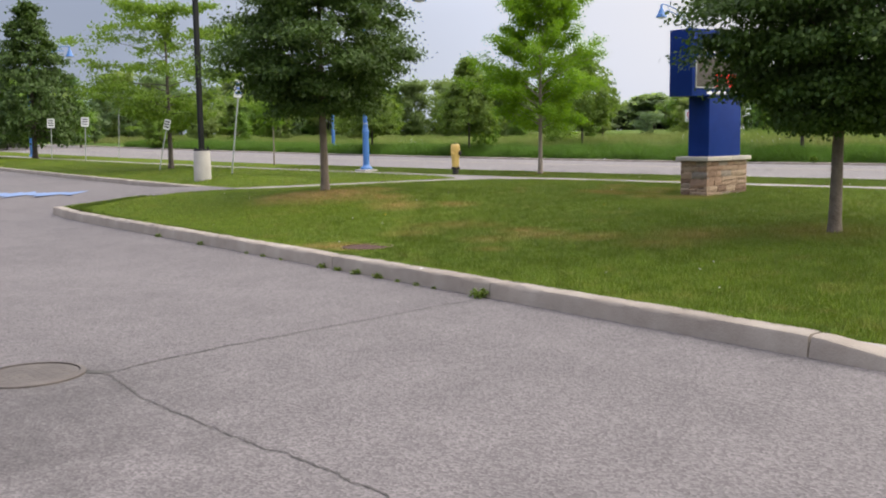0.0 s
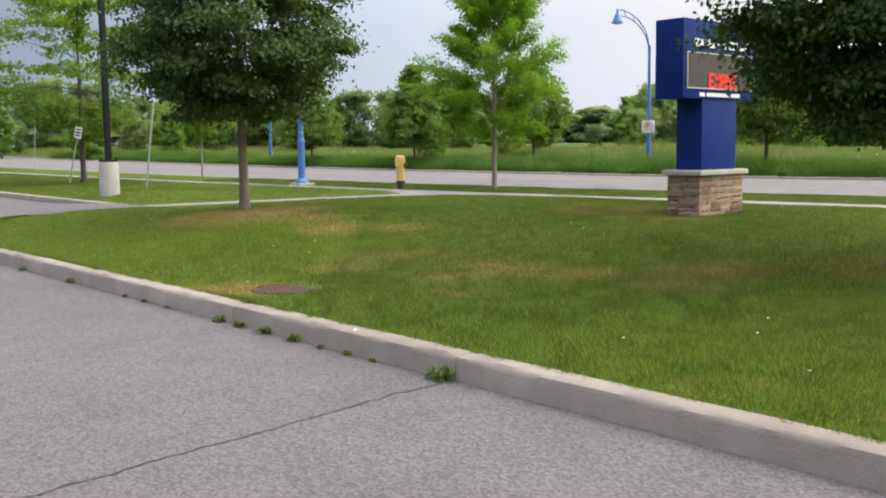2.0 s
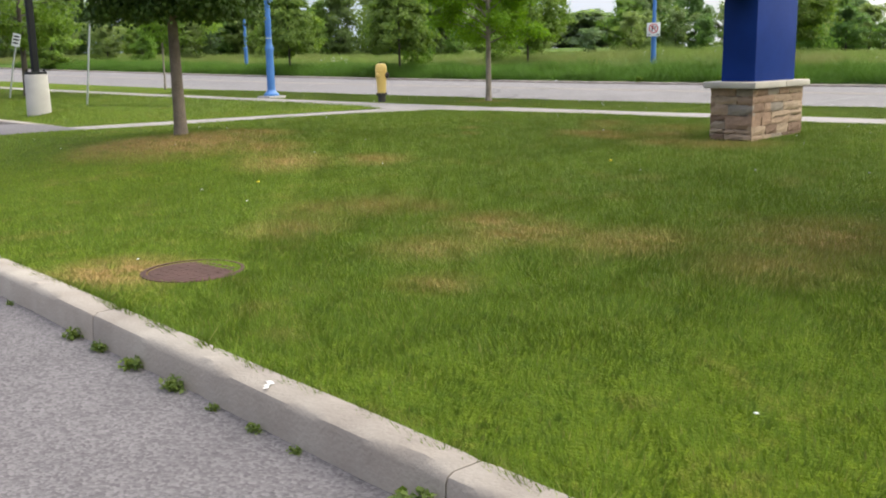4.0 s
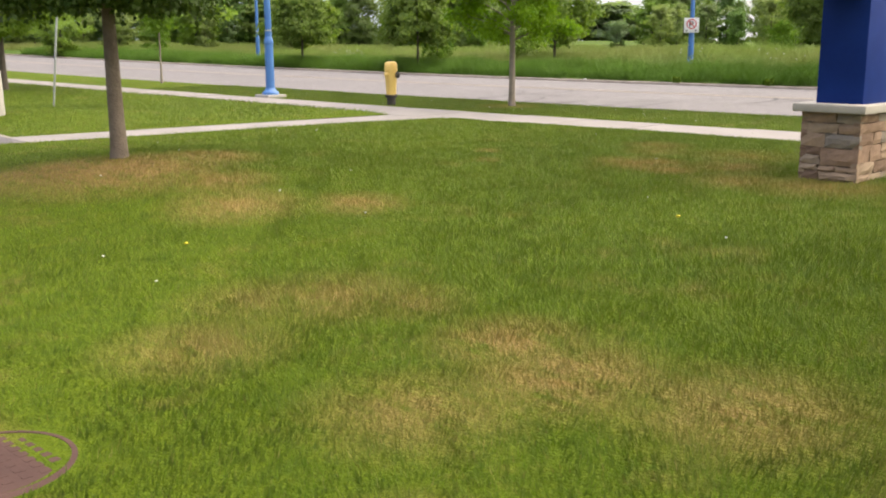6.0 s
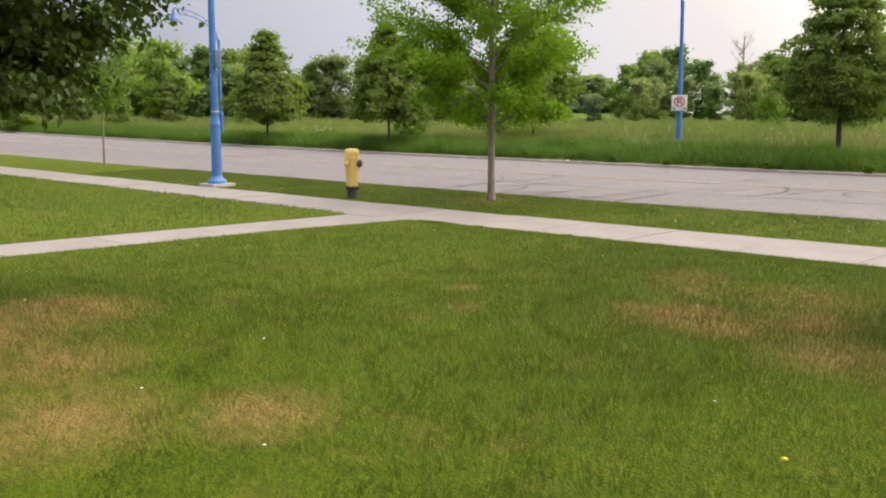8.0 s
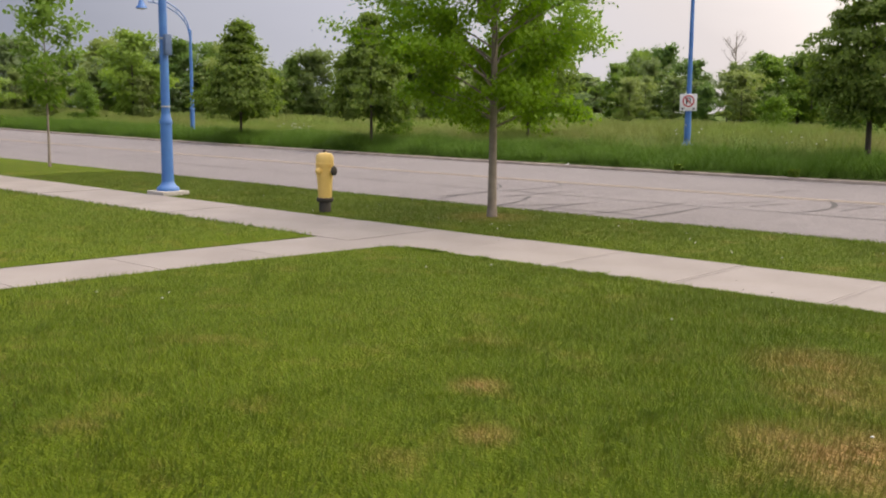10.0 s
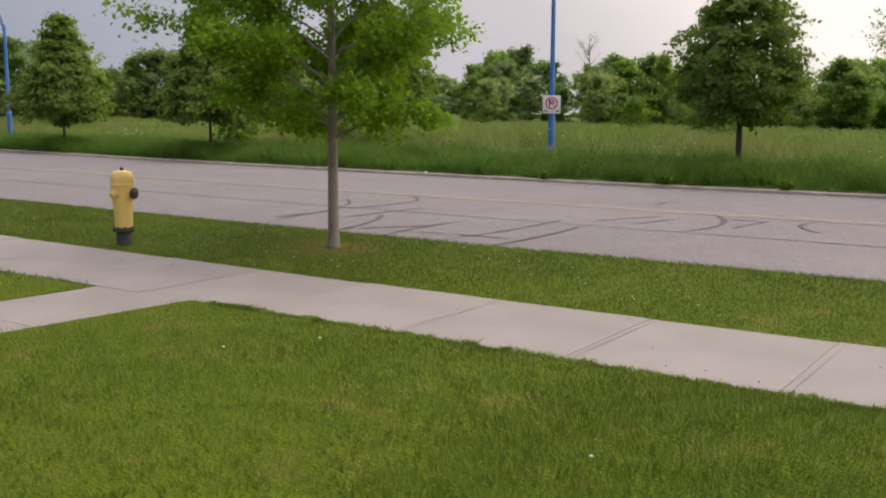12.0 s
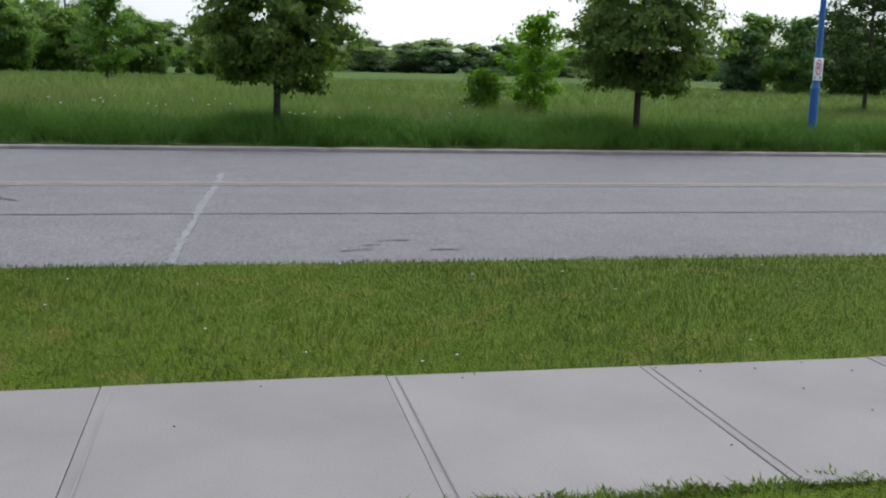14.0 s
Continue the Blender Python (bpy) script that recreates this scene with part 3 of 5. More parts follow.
def kerb_run(name, label, xs, y_of, z_of, h, w, flip=False, chips=False):
    root = new(name)
    tagged(root, label, "kerb", kind="structure")
    cache = {}
    for a, b in zip(xs, xs[1:]):
        pa, pb = Vector((a, y_of(a), float(z_of(a)))), Vector((b, y_of(b), float(z_of(b))))
        ln = round((pb - pa).length, 3)
        if chips or ln not in cache:
            cache[ln] = kerb_piece(ln, h, w, "kerb_stone", 1 + int(abs(a) * 7) if chips else 0)
        d = (pb - pa).normalized()
        ob = new("kerb_stone", cache[ln])
        ob.parent = root
        rz = math.atan2(d.y, d.x)
        m = Matrix.Translation(pa) @ Matrix.Rotation(rz, 4, "Z") @ Matrix.Rotation(-math.asin(d.z), 4, "Y")
        if flip:
            m = Matrix.Translation(pb) @ Matrix.Rotation(rz + math.pi, 4, "Z") @ Matrix.Rotation(math.asin(d.z), 4, "Y")
        ob.matrix_basis = m
    return root


LOT_JOINTS = [-17.5, -16.3, -14.6, -12.2, -9.0, -7.2, -4.54, -1.42, -0.35, 2.0, 3.07, 4.6, 7.6, 10.6, 13.6, 16.6, 19.6, 22.6]
kerb_run("kerb_lot", "pale weathered concrete kerb along the lawn", LOT_JOINTS, kerb_y, lambda x: lot_z(x) - kerb_drop(x), 0.155, 0.17, chips=True)
kerb_run("kerb_lot_far", "pale concrete kerb beside the parking lot", [-90 + 3 * i for i in range(25)] + [-17.78], lambda x: kerb_y(x) + 4.1, lambda x: -0.135 + rise(x), 0.14, 0.17)
kerb_run("kerb_street_near", "low concrete kerb of the street", [-90 + 3 * i for i in range(51)], lambda x: 22.97, lambda x: -0.16 + rise(x), 0.06, 0.16, True)
kerb_run("kerb_street_far", "concrete kerb under tall grass", [-90 + 3 * i for i in range(51)], lambda x: 34.42, lambda x: -0.16 + rise(x), 0.075, 0.30)


# ---- concrete walks ----
def slab_mesh(sx, sy, t, name):
    bm = bmesh.new()
    box(bm, 0, 0, -t / 2, sx - 0.004, sy - 0.004, t, 0.004, seg=2)
    me = bpy.data.meshes.new(name)
    bmesh.ops.recalc_face_normals(bm, faces=bm.faces)
    bm.to_mesh(me)
    bm.free()
    me.materials.append(M_CONC)
    return me


def bed(name, x0, x1, y0, y1, z, label):
    bm = bmesh.new()
    rows = [[bm.verts.new((x, y, z + dz + float(rise(x)))) for y, dz in ((y0, -0.18), (y0, -0.02), (y1, -0.02), (y1, -0.18))] for x in np.linspace(x0, x1, max(2, int((x1 - x0) / 3)))]
    for a, b in zip(rows, rows[1:]):
        for j in range(4):
            bm.faces.new((a[j], b[j], b[(j + 1) % 4], a[(j + 1) % 4]))
    bm.faces.new(rows[0])
    bm.faces.new(rows[-1])
    return tagged(part(name, bm, M_JOINT), label, "sidewalk", kind="structure")


ribbons = []
walk_bed = bed("sidewalk", -120, 90, 18.15, 19.74, -0.045, "pale concrete sidewalk in square panels along the street")
big_slab = slab_mesh(1.42, 1.6, 0.12, "panel")
rnd = random.Random(5)
for i in range(-32, 34):
    ob = new("panel", big_slab)
    ob.parent = walk_bed
    px = -10.83 + 1.42 * i
    tilt = math.degrees(math.atan2(float(rise(px - 0.7) - rise(px + 0.7)), 1.4))
    ob.matrix_basis = pose(px, 18.945, -0.045 + float(rise(px)) + rnd.uniform(-0.003, 0.003), rnd.uniform(-0.12, 0.12), tilt + rnd.uniform(-0.12, 0.12), 0)
# a tooled border beside each joint
for i in range(-22, 20):
    ribbons.append((-10.83 + 1.42 * (i + 0.5) + 0.055, 18.17, 19.72))
path_bed = bed("footpath", -17.75, -16.5, 11.05, 18.14, -0.035, "narrow concrete footpath from the lot to the sidewalk")
path_slab = slab_mesh(1.27, 1.42, 0.12, "panel")
for i in range(5):
    ob = new("panel", path_slab)
    ob.parent = path_bed
    ob.matrix_basis = pose(-17.12, 17.43 - 1.42 * i, -0.035 + 0.014 * i + float(rise(-17.12)), -0.565, 0, 0)
# a flush edging holds the turf beside the rising asphalt
bm = bmesh.new()
edge_y = np.linspace(7.0, 11.04, 16)
for a, b in zip(edge_y, edge_y[1:]):
    za, zb = (float(lawn_z(-16.5, q)) - 0.035 for q in (a, b))
    rows = [[bm.verts.new((px, q, z + dz)) for px, dz in ((-16.62, -0.4), (-16.61, 0.02), (-16.50, 0.02), (-16.49, -0.4))] for q, z in ((a, za), (b, zb))]
    for j in range(3):
        bm.faces.new((rows[0][j], rows[1][j], rows[1][j + 1], rows[0][j + 1]))
bmesh.ops.remove_doubles(bm, verts=bm.verts[:], dist=0.001)
tagged(part("edging", bm, M_KERB), "flush pale concrete edging beside the ramp", "kerb", kind="structure")


# ---- markings, cracks, covers on the ground ----
def ribbon(name, pts, width, zf, material, parent, label="", lift=0.006, jag=0.0, seed=1, taper=False, step=0.12):
    """A thin strip lying on the ground along a line."""
    r = random.Random(seed)
    dense = []
    for a, b in zip(pts, pts[1:]):
        n = max(1, int(math.dist(a, b) / step))
        dense += [(a[0] + (b[0] - a[0]) * i / n, a[1] + (b[1] - a[1]) * i / n) for i in range(n)]
    dense.append(pts[-1])
    bm = bmesh.new()
    prev = None
    off = 0.0
    for i, (x, y) in enumerate(dense):
        a, b = dense[max(i - 1, 0)], dense[min(i + 1, len(dense) - 1)]
        dx, dy = b[0] - a[0], b[1] - a[1]
        ln = math.hypot(dx, dy) or 1
        nx, ny = -dy / ln, dx / ln
        off = 0.7 * off + r.uniform(-jag, jag)
        w = width * (1 if not jag else r.uniform(0.35, 1.6)) / 2
        if taper:
            w *= min(1, 4 * (i + 1) / len(dense), 4 * (len(dense) - i) / len(dense))
        row = [bm.verts.new((x + nx * (off + s * w), y + ny * (off + s * w), float(zf(x, y)) + lift)) for s in (-1, 1)]
        if prev:
            bm.faces.new((prev[0], row[0], row[1], prev[1]))
        prev = row
    bm.normal_update()
    bm.faces.ensure_lookup_table()
    if bm.faces[0].normal.z < 0:
        bmesh.ops.reverse_faces(bm, faces=bm.faces[:])
    me = bpy.data.meshes.new(name)
    bm.to_mesh(me)
    bm.free()
    return link_mesh(name, me, material, parent, label)


rz2 = lambda x, y: road_z(y) + rise(x)
for x, ya, yb in ribbons:
    ribbon("tooled_line", [(x, ya), (x, yb)], 0.010, lambda x, y: -0.045 + rise(x), M_TOOL, walk_bed, "", 0.0045, 0.0, 1)
lz2 = lambda x, y: lot_z(x)
ribbon("centre_line", [(-120, 28.13), (90, 28.13)], 0.16, rz2, M_YELLOW, road, "faded yellow centre line")
ribbon("centre_line", [(-120, 28.34), (90, 28.34)], 0.15, rz2, M_YELLOW, road, "faded yellow centre line")
ribbon("seam", [(-120, 25.75), (-40, 25.70), (-20, 25.76), (0, 25.70), (60, 25.74)], 0.055, rz2, M_SEAM, road, "dark tar seam", jag=0.008)
ribbon("white_line", [(-11.42, 23.25), (-11.36, 24.4), (-11.30, 25.4), (-11.2, 27.0), (-11.08, 28.6), (-11.05, 29.6)], 0.085, rz2, M_WHITE, road, "worn white cross line", jag=0.008)
SKIDS = [(-22.0, 26.8, -21.6, 26.5, -21.35, 26.1), (-21.35, 26.1, -20.7, 25.0, -21.3, 23.9), (-21.3, 28.0, -20.9, 27.7, -20.75, 27.4),
         (-20.75, 27.4, -20.5, 26.4, -21.0, 25.6), (-21.0, 25.6, -21.1, 24.6, -20.85, 23.5), (-19.85, 25.16, -19.3, 24.3, -19.35, 23.45),
         (-18.3, 25.16, -18.5, 24.3, -18.43, 23.4), (-17.07, 26.4, -16.95, 25.0, -17.5, 23.35), (-16.44, 25.5, -16.4, 24.2, -16.62, 23.35),
         (-18.7, 23.76, -17.8, 24.0, -16.65, 23.95), (-19.9, 26.5, -20.0, 25.4, -20.25, 24.4), (-18.4, 24.6, -18.8, 24.1, -19.3, 23.55)]
SKIDS += [(-15.36, 28.2, -14.35, 26.9, -15.04, 25.7), (-14.47, 26.5, -14.45, 27.2, -14.27, 27.6), (-14.27, 27.62, -14.7, 27.55, -15.1, 27.63),
          (-13.6, 28.03, -14.05, 27.3, -13.3, 26.64), (-15.6, 27.16, -15.8, 26.6, -15.9, 26.2), (-15.94, 27.4, -16.25, 26.9, -16.55, 26.3),
          (-16.57, 30.2, -16.9, 30.1, -16.76, 29.2), (-9.95, 23.7, -9.8, 23.75, -9.6, 23.78), (-9.1, 23.72, -8.95, 23.73, -8.75, 23.72),
          (-9.7, 23.95, -9.6, 23.96, -9.5, 23.97), (-9.55, 24.15, -9.4, 24.2, -9.2, 24.15)]
for i, (ax, ay, bx, by, cx, cy) in enumerate(SKIDS):
    arc = [((1 - u) ** 2 * ax + 2 * u * (1 - u) * bx + u * u * cx, (1 - u) ** 2 * ay + 2 * u * (1 - u) * by + u * u * cy) for u in np.linspace(0, 1, 9)]
    ribbon("skid_mark", arc, 0.075 if i in (1, 5, 8, 12) else 0.03 if i > 18 else 0.05, rz2, M_SKID, road, "", 0.009, 0.005, i, True)
crack_a = [(-4.33, 2.37), (-4.41, 2.83), (-4.47, 3.43), (-4.52, 4.26), (-4.52, 4.64), (-4.56, 5.48), (-4.56, 5.9)]
crack_b = [(-4.33, 2.37), (-3.71, 2.25), (-2.97, 2.25), (-2.43, 2.26), (-2.07, 2.27), (-1.44, 2.25), (0.2, 2.1), (2.5, 2.2), (6.0, 2.0)]
ribbon("crack", crack_a, 0.012, lz2, M_CRACK, lot, "dark crack in the asphalt", 0.004, 0.016, 3, step=0.03)
ribbon("crack", crack_b, 0.010, lz2, M_CRACK, lot, "dark crack in the asphalt", 0.004, 0.014, 4, step=0.03)
ribbon("crack", [(-4.33, 2.37), (-4.45, 2.30), (-4.6, 2.26)], 0.05, lz2, M_CRACK, lot, "dark crack in the asphalt", 0.004, 0.012, 5)
ribbon("blue_marking", [(-22.7, 7.3), (-21.3, 9.2)], 1.7, lot_ground, M_BLUEP, lot, "faded blue painted patch", 0.006, 0.02, 7)


def cover(name, x, y, z, r, mat, label):
    t = thing(name, x, y, z, label, "manhole cover")
    bm = bmesh.new()
    lathe(bm, [(r, -0.02), (r, 0.012), (r - 0.02, 0.018), (r - 0.035, 0.018), (r - 0.035, 0.008)], 40)
    part("rim", bm, mat, t)
    bm = bmesh.new()
    lathe(bm, [(r - 0.045, -0.02), (r - 0.045, 0.010), (r - 0.06, 0.014)], 40)
    for i in range(-4, 5):
        for j in range(-4, 5):
            if math.hypot(i, j) < 4.0:
                box(bm, i * r * 0.2, j * r * 0.2, 0.0125, r * 0.12, r * 0.12, 0.005)
    part("lid", bm, mat, t, smooth=False)
    return t


for i, (xa, xb, off, wd) in enumerate(((-5.64, -5.60, 0.085, 0.016), (-5.61, -5.57, 0.055, 0.020))):
    ribbon("chip", [(xa, float(kerb_y(xa)) + off), ((xa + xb) / 2, float(kerb_y(xa)) + off - 0.012), (xb, float(kerb_y(xb)) + off - 0.02)], wd,
           lambda x, y: kerb_top(x), M_CHALK, lot, "white scraped chip", 0.004, 0.009, 5 + i)
# a concrete ramp behind the dropped kerb
sheet("pad", np.linspace(-1.28, 2.95, 30), lambda x: np.linspace(float(kerb_y(x)) + 0.165, float(kerb_y(x)) + 0.165 + 0.45 * min(1.0, max(0.02, (x + 1.28) / 0.8)), 6),
      lambda x, y: float(kerb_top(x)) - 0.014, M_CONC, "pale concrete ramp behind the dropped kerb", "pavement")
cover("manhole_cover", -4.62, 2.0, -0.322, 0.33, M_MHOLE, "round worn iron manhole cover set in cracked asphalt")
cover("manhole_cover", -7.79, 7.18, float(lawn_z(-7.79, 7.18)) - 0.012, 0.32, M_IRON, "round rusty brown manhole cover sunk in the lawn")


# ---- vegetation helpers ----
def leaf_cloud(name, c, size, face, seed, droop=0.3, out=None, simple=False):
    """Small pointed leaves at the places c."""
    g = np.random.default_rng(seed)
    n = len(c)
    d = g.normal(size=(n, 3))
    if out is not None:
        d = d * 0.7 + out
    d[:, 2] -= droop
    d /= np.linalg.norm(d, axis=1)[:, None]
    up = g.normal(size=(n, 3)) * 0.42 + np.array([0, 0, 1.0 - 0.35 * face])
    if out is not None:
        up = up + out * np.array([1.6, 1.6, 0.4]) * face
    s = np.cross(d, up)
    s /= np.linalg.norm(s, axis=1)[:, None] + 1e-9
    nn = np.cross(s, d)
    ln = size * g.uniform(0.6, 1.3, n)[:, None]
    w = ln * g.uniform(0.3, 0.42, n)[:, None]
    v = np.stack([c - d * ln * 0.5, c + s * w - d * ln * 0.08 + nn * w * 0.25, c + d * ln * 0.5, c - s * w - d * ln * 0.08 + nn * w * 0.25], 1).reshape(-1, 3)
    if simple:
        # far foliage: one pointed face for each leaf
        v = np.stack([c - d * ln * 0.45 + s * w, c - d * ln * 0.45 - s * w, c + d * ln * 0.55], 1).reshape(-1, 3)
        return fast_mesh(name, v, np.arange(n)[:, None] * 3 + np.arange(3)[None, :])
    i = np.arange(n)[:, None] * 4
    f = i + np.array([[0, 1, 2, 3]])
    return fast_mesh(name, v, f)


def tree(name, x, y, z, label, H, clear, r0, profile, branches, leaves, leaf, mats, seed, rise=35, category="tree", group="", droop=0.3,
         clump=0.16, lean=0.0, twigs=6, flat=0.7, shell=0, face=0.35, rag=0.0, far=False, plume=0.6):
    """A tree: tapered trunk, limbs, and a crown of many leaves set along the twigs."""
    g = random.Random(seed)
    ng = np.random.default_rng(seed)
    root = thing(name, x, y, z, label, category, group)
    bm = bmesh.new()
    k = 12
    top = H * 0.93
    axis = []
    wx, wy = g.uniform(0, 6), g.uniform(0, 6)
    for i in range(k + 1):
        h = top * i / k
        axis.append(Vector((lean * h + 0.02 * H * 0.12 * math.sin(wx + 3 * i / k), 0.02 * H * 0.12 * math.sin(wy + 2.5 * i / k), h - (0.15 if i == 0 else 0))))
    rad = [max(0.012, r0 * (1 - 0.85 * i / k) * (1.35 if i == 0 else 1)) for i in range(k + 1)]
    tube(bm, [axis[0], axis[0] + Vector((0, 0, 0.3))] + axis[1:], [rad[0], r0 * 1.02] + rad[1:], 5 if far else 12)
    part("trunk", bm, mats[0], root)

    def on_axis(h):
        f = min(max(h / top, 0), 1) * k
        i = min(int(f), k - 1)
        return axis[i].lerp(axis[i + 1], f - i)
    limbs = bmesh.new()
    centres = []
    spots = []
    for b in range(branches):
        u = (b + g.random() * 0.8) / branches
        h = clear + (H * 0.96 - clear) * u
        L = profile(u) * (g.uniform(0.82, 1.08) if shell else g.uniform(0.78 - rag, 1.1 + rag))
        az = 2.39996 * b + g.uniform(-0.4, 0.4)
        el = radians(rise * (0.45 + 0.9 * u) + g.uniform(-10, 10))
        p = on_axis(min(h, top * 0.99) - 0.12 * L)
        line = [p.copy()]
        d = Vector((math.cos(az) * math.cos(el), math.sin(az) * math.cos(el), math.sin(el)))
        for s in range(5):
            d = (d + Vector((g.uniform(-0.12, 0.12), g.uniform(-0.12, 0.12), -0.07))).normalized()
            p = p + d * L / 5
            line.append(p.copy())
        rb = max(0.006, r0 * 0.30 * (1 - 0.75 * u) * min(1.0, L))
        tube(limbs, line[::5] if far else line, [rb, rb * 0.2] if far else [rb * (1 - 0.16 * s) for s in range(6)], 3 if far else 5)
        for t in range(twigs):
            q = 0.25 + 0.75 * (t + g.random()) / twigs
            f = q * 5
            i = min(int(f), 4)
            o = line[i].lerp(line[i + 1], f - i)
            td = (d * plume + Vector((g.uniform(-1, 1), g.uniform(-1, 1), g.uniform(-0.45, 0.5)))).normalized()
            tl = L * g.uniform(0.22, 0.42) * (1.1 - 0.4 * q) * (0.75 if shell else 1)
            e = o + td * tl + Vector((0, 0, -0.12 * tl))
            if not far:
                tube(limbs, [o, o.lerp(e, 0.5) + Vector((0, 0, 0.04 * tl)), e], [rb * 0.4, rb * 0.25, rb * 0.12], 3)
            spots.append((o, e, az))
    tagged(part("branchwork", limbs, mats[0], root), kind="stuff")
    for i in range(10):
        # the leader carries leaves too
        o = on_axis(top * (0.80 + 0.02 * i))
        spots.append((o, o + Vector((g.uniform(-0.2, 0.2), g.uniform(-0.2, 0.2), 0.25)) * (H * 0.16 if i == 9 else H * 0.08), 0))
    for i in range(shell):
        # drooping sprays fill the crown's outline in tiers
        u = 1 - math.sqrt(1 - (i + g.random()) / shell * 0.995)
        u = 0.5 * u + 0.5 * round(u * 9) / 9
        az = g.uniform(0, 2 * math.pi)
        R = profile(u) * g.uniform(0.70, 1.20) * (1 + 0.12 * math.sin(3 * az + 9 * u) + 0.08 * math.sin(7 * az - 17 * u))
        h = clear + (H - clear) * u
        c0 = on_axis(min(h, top))
        d = Vector((math.cos(az), math.sin(az), 0))
        spots.append((c0 + d * R * 0.62 + Vector((0, 0, 0.10 * R)), c0 + d * R + Vector((0, 0, -0.14 * R)), az))
    o = np.array([s[0] for s in spots])
    e = np.array([s[1] for s in spots])
    per = max(1, leaves // len(spots))
    idx = np.repeat(np.arange(len(spots)), per)
    a = ng.beta(1.6, 1.0, len(idx))[:, None]
    c = o[idx] + (e[idx] - o[idx]) * a + ng.normal(size=(len(idx), 3)) * clump * np.array([1, 1, flat])
    outw = c - np.array([0, 0, H * 0.5])
    outw /= np.linalg.norm(outw, axis=1)[:, None] + 1e-9
    me = leaf_cloud("crown", c, leaf, face, seed, droop, outw * 0.6, far)
    link_mesh("crown", me, mats[1], root)
    return root


def ovoid(w, low=0.25):
    """Crown width by height share: widest at low."""
    return lambda u: w * (math.sin(math.pi * (0.5 * u / low if u < low else 0.5 + 0.5 * (u - low) / (1 - low))) ** 0.8 * 0.85 + 0.15)


def egg(w):
    """Crown width by height share: broad low down, tapering to a point."""
    return lambda u: w * (0.55 + 0.45 * math.sin(math.pi / 2 * u / 0.26)) if u < 0.26 else w * (1 - 0.95 * ((u - 0.26) / 0.74) ** 1.45)


def skirt(w):
    """A crown that hangs low near the trunk and is broadest a quarter of the way up."""
    return lambda u: w * (0.42 + 0.58 * u / 0.25) if u < 0.25 else w * (1 - 0.95 * ((u - 0.25) / 0.75) ** 1.45)


def pear(w):
    """A young maple's crown: broad low down, drawn out upwards."""
    return lambda u: w * float(np.interp(u, [0, 0.12, 0.25, 0.4, 0.58, 0.75, 1.0], [0.60, 0.88, 1.08, 1.0, 0.72, 0.50, 0.22]))


def cone(w):
    return lambda u: w * (0.06 + 0.94 * (1 - u)) * (0.7 + 0.3 * min(1, u * 6))


# ---- trees near the walk ----
tree("linden_tree", -13.4, 10.6, float(lawn_z(-13.4, 10.6)), "dense dark green linden on the lawn above dry grass", 5.6, 1.5, 0.08, skirt(1.78), 54, 116000, 0.066, (M_BARK, L_LINDEN), 11, 26, droop=0.5, flat=0.42, clump=0.125, shell=210, face=0.4)
tree("linden_tree", -3.77, 10.99, float(lawn_z(-3.77, 10.99)), "dark linden with low spreading branches beside the sign", 5.6, 1.33, 0.076, skirt(1.68), 60, 170000, 0.058, (M_BARK, L_LINDEN), 23, 26, droop=0.5, clump=0.125, flat=0.42, shell=300, face=0.4)
tree("maple_tree", -17.68, 21.42, 0.02, "bright yellow-green young maple on the grass verge", 6.6, 1.38, 0.066, pear(1.92), 80, 112000, 0.064, (M_BARKL, L_MAPLE), 37, 60, clump=0.10, twigs=9, face=0.45, rag=0.10, droop=0.3, plume=1.1)
ROW = "lindens across the street"
D_L = "dark green linden standing in tall grass across the street"
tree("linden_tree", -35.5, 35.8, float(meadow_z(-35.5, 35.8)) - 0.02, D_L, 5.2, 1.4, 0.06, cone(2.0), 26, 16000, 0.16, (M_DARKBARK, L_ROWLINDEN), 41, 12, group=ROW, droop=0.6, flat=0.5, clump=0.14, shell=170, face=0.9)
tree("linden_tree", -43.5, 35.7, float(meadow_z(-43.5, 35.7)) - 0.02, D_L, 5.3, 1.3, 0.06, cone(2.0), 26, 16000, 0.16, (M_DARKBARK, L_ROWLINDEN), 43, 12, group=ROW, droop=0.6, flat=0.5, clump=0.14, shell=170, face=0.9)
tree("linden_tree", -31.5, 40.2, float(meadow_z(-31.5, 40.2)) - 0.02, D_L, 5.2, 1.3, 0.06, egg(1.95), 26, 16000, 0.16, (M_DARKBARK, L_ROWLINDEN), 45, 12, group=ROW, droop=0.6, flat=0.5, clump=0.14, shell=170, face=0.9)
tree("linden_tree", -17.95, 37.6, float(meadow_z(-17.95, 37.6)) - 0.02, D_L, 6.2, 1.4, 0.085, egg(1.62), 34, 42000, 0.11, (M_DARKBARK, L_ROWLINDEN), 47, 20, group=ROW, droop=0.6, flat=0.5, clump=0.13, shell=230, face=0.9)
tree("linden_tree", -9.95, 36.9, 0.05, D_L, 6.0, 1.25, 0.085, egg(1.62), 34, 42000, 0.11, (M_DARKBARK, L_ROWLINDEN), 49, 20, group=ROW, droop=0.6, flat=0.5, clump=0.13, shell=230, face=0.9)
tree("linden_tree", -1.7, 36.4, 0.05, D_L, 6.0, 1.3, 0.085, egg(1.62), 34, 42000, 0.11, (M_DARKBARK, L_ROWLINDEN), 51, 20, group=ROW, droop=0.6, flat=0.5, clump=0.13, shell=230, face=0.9)
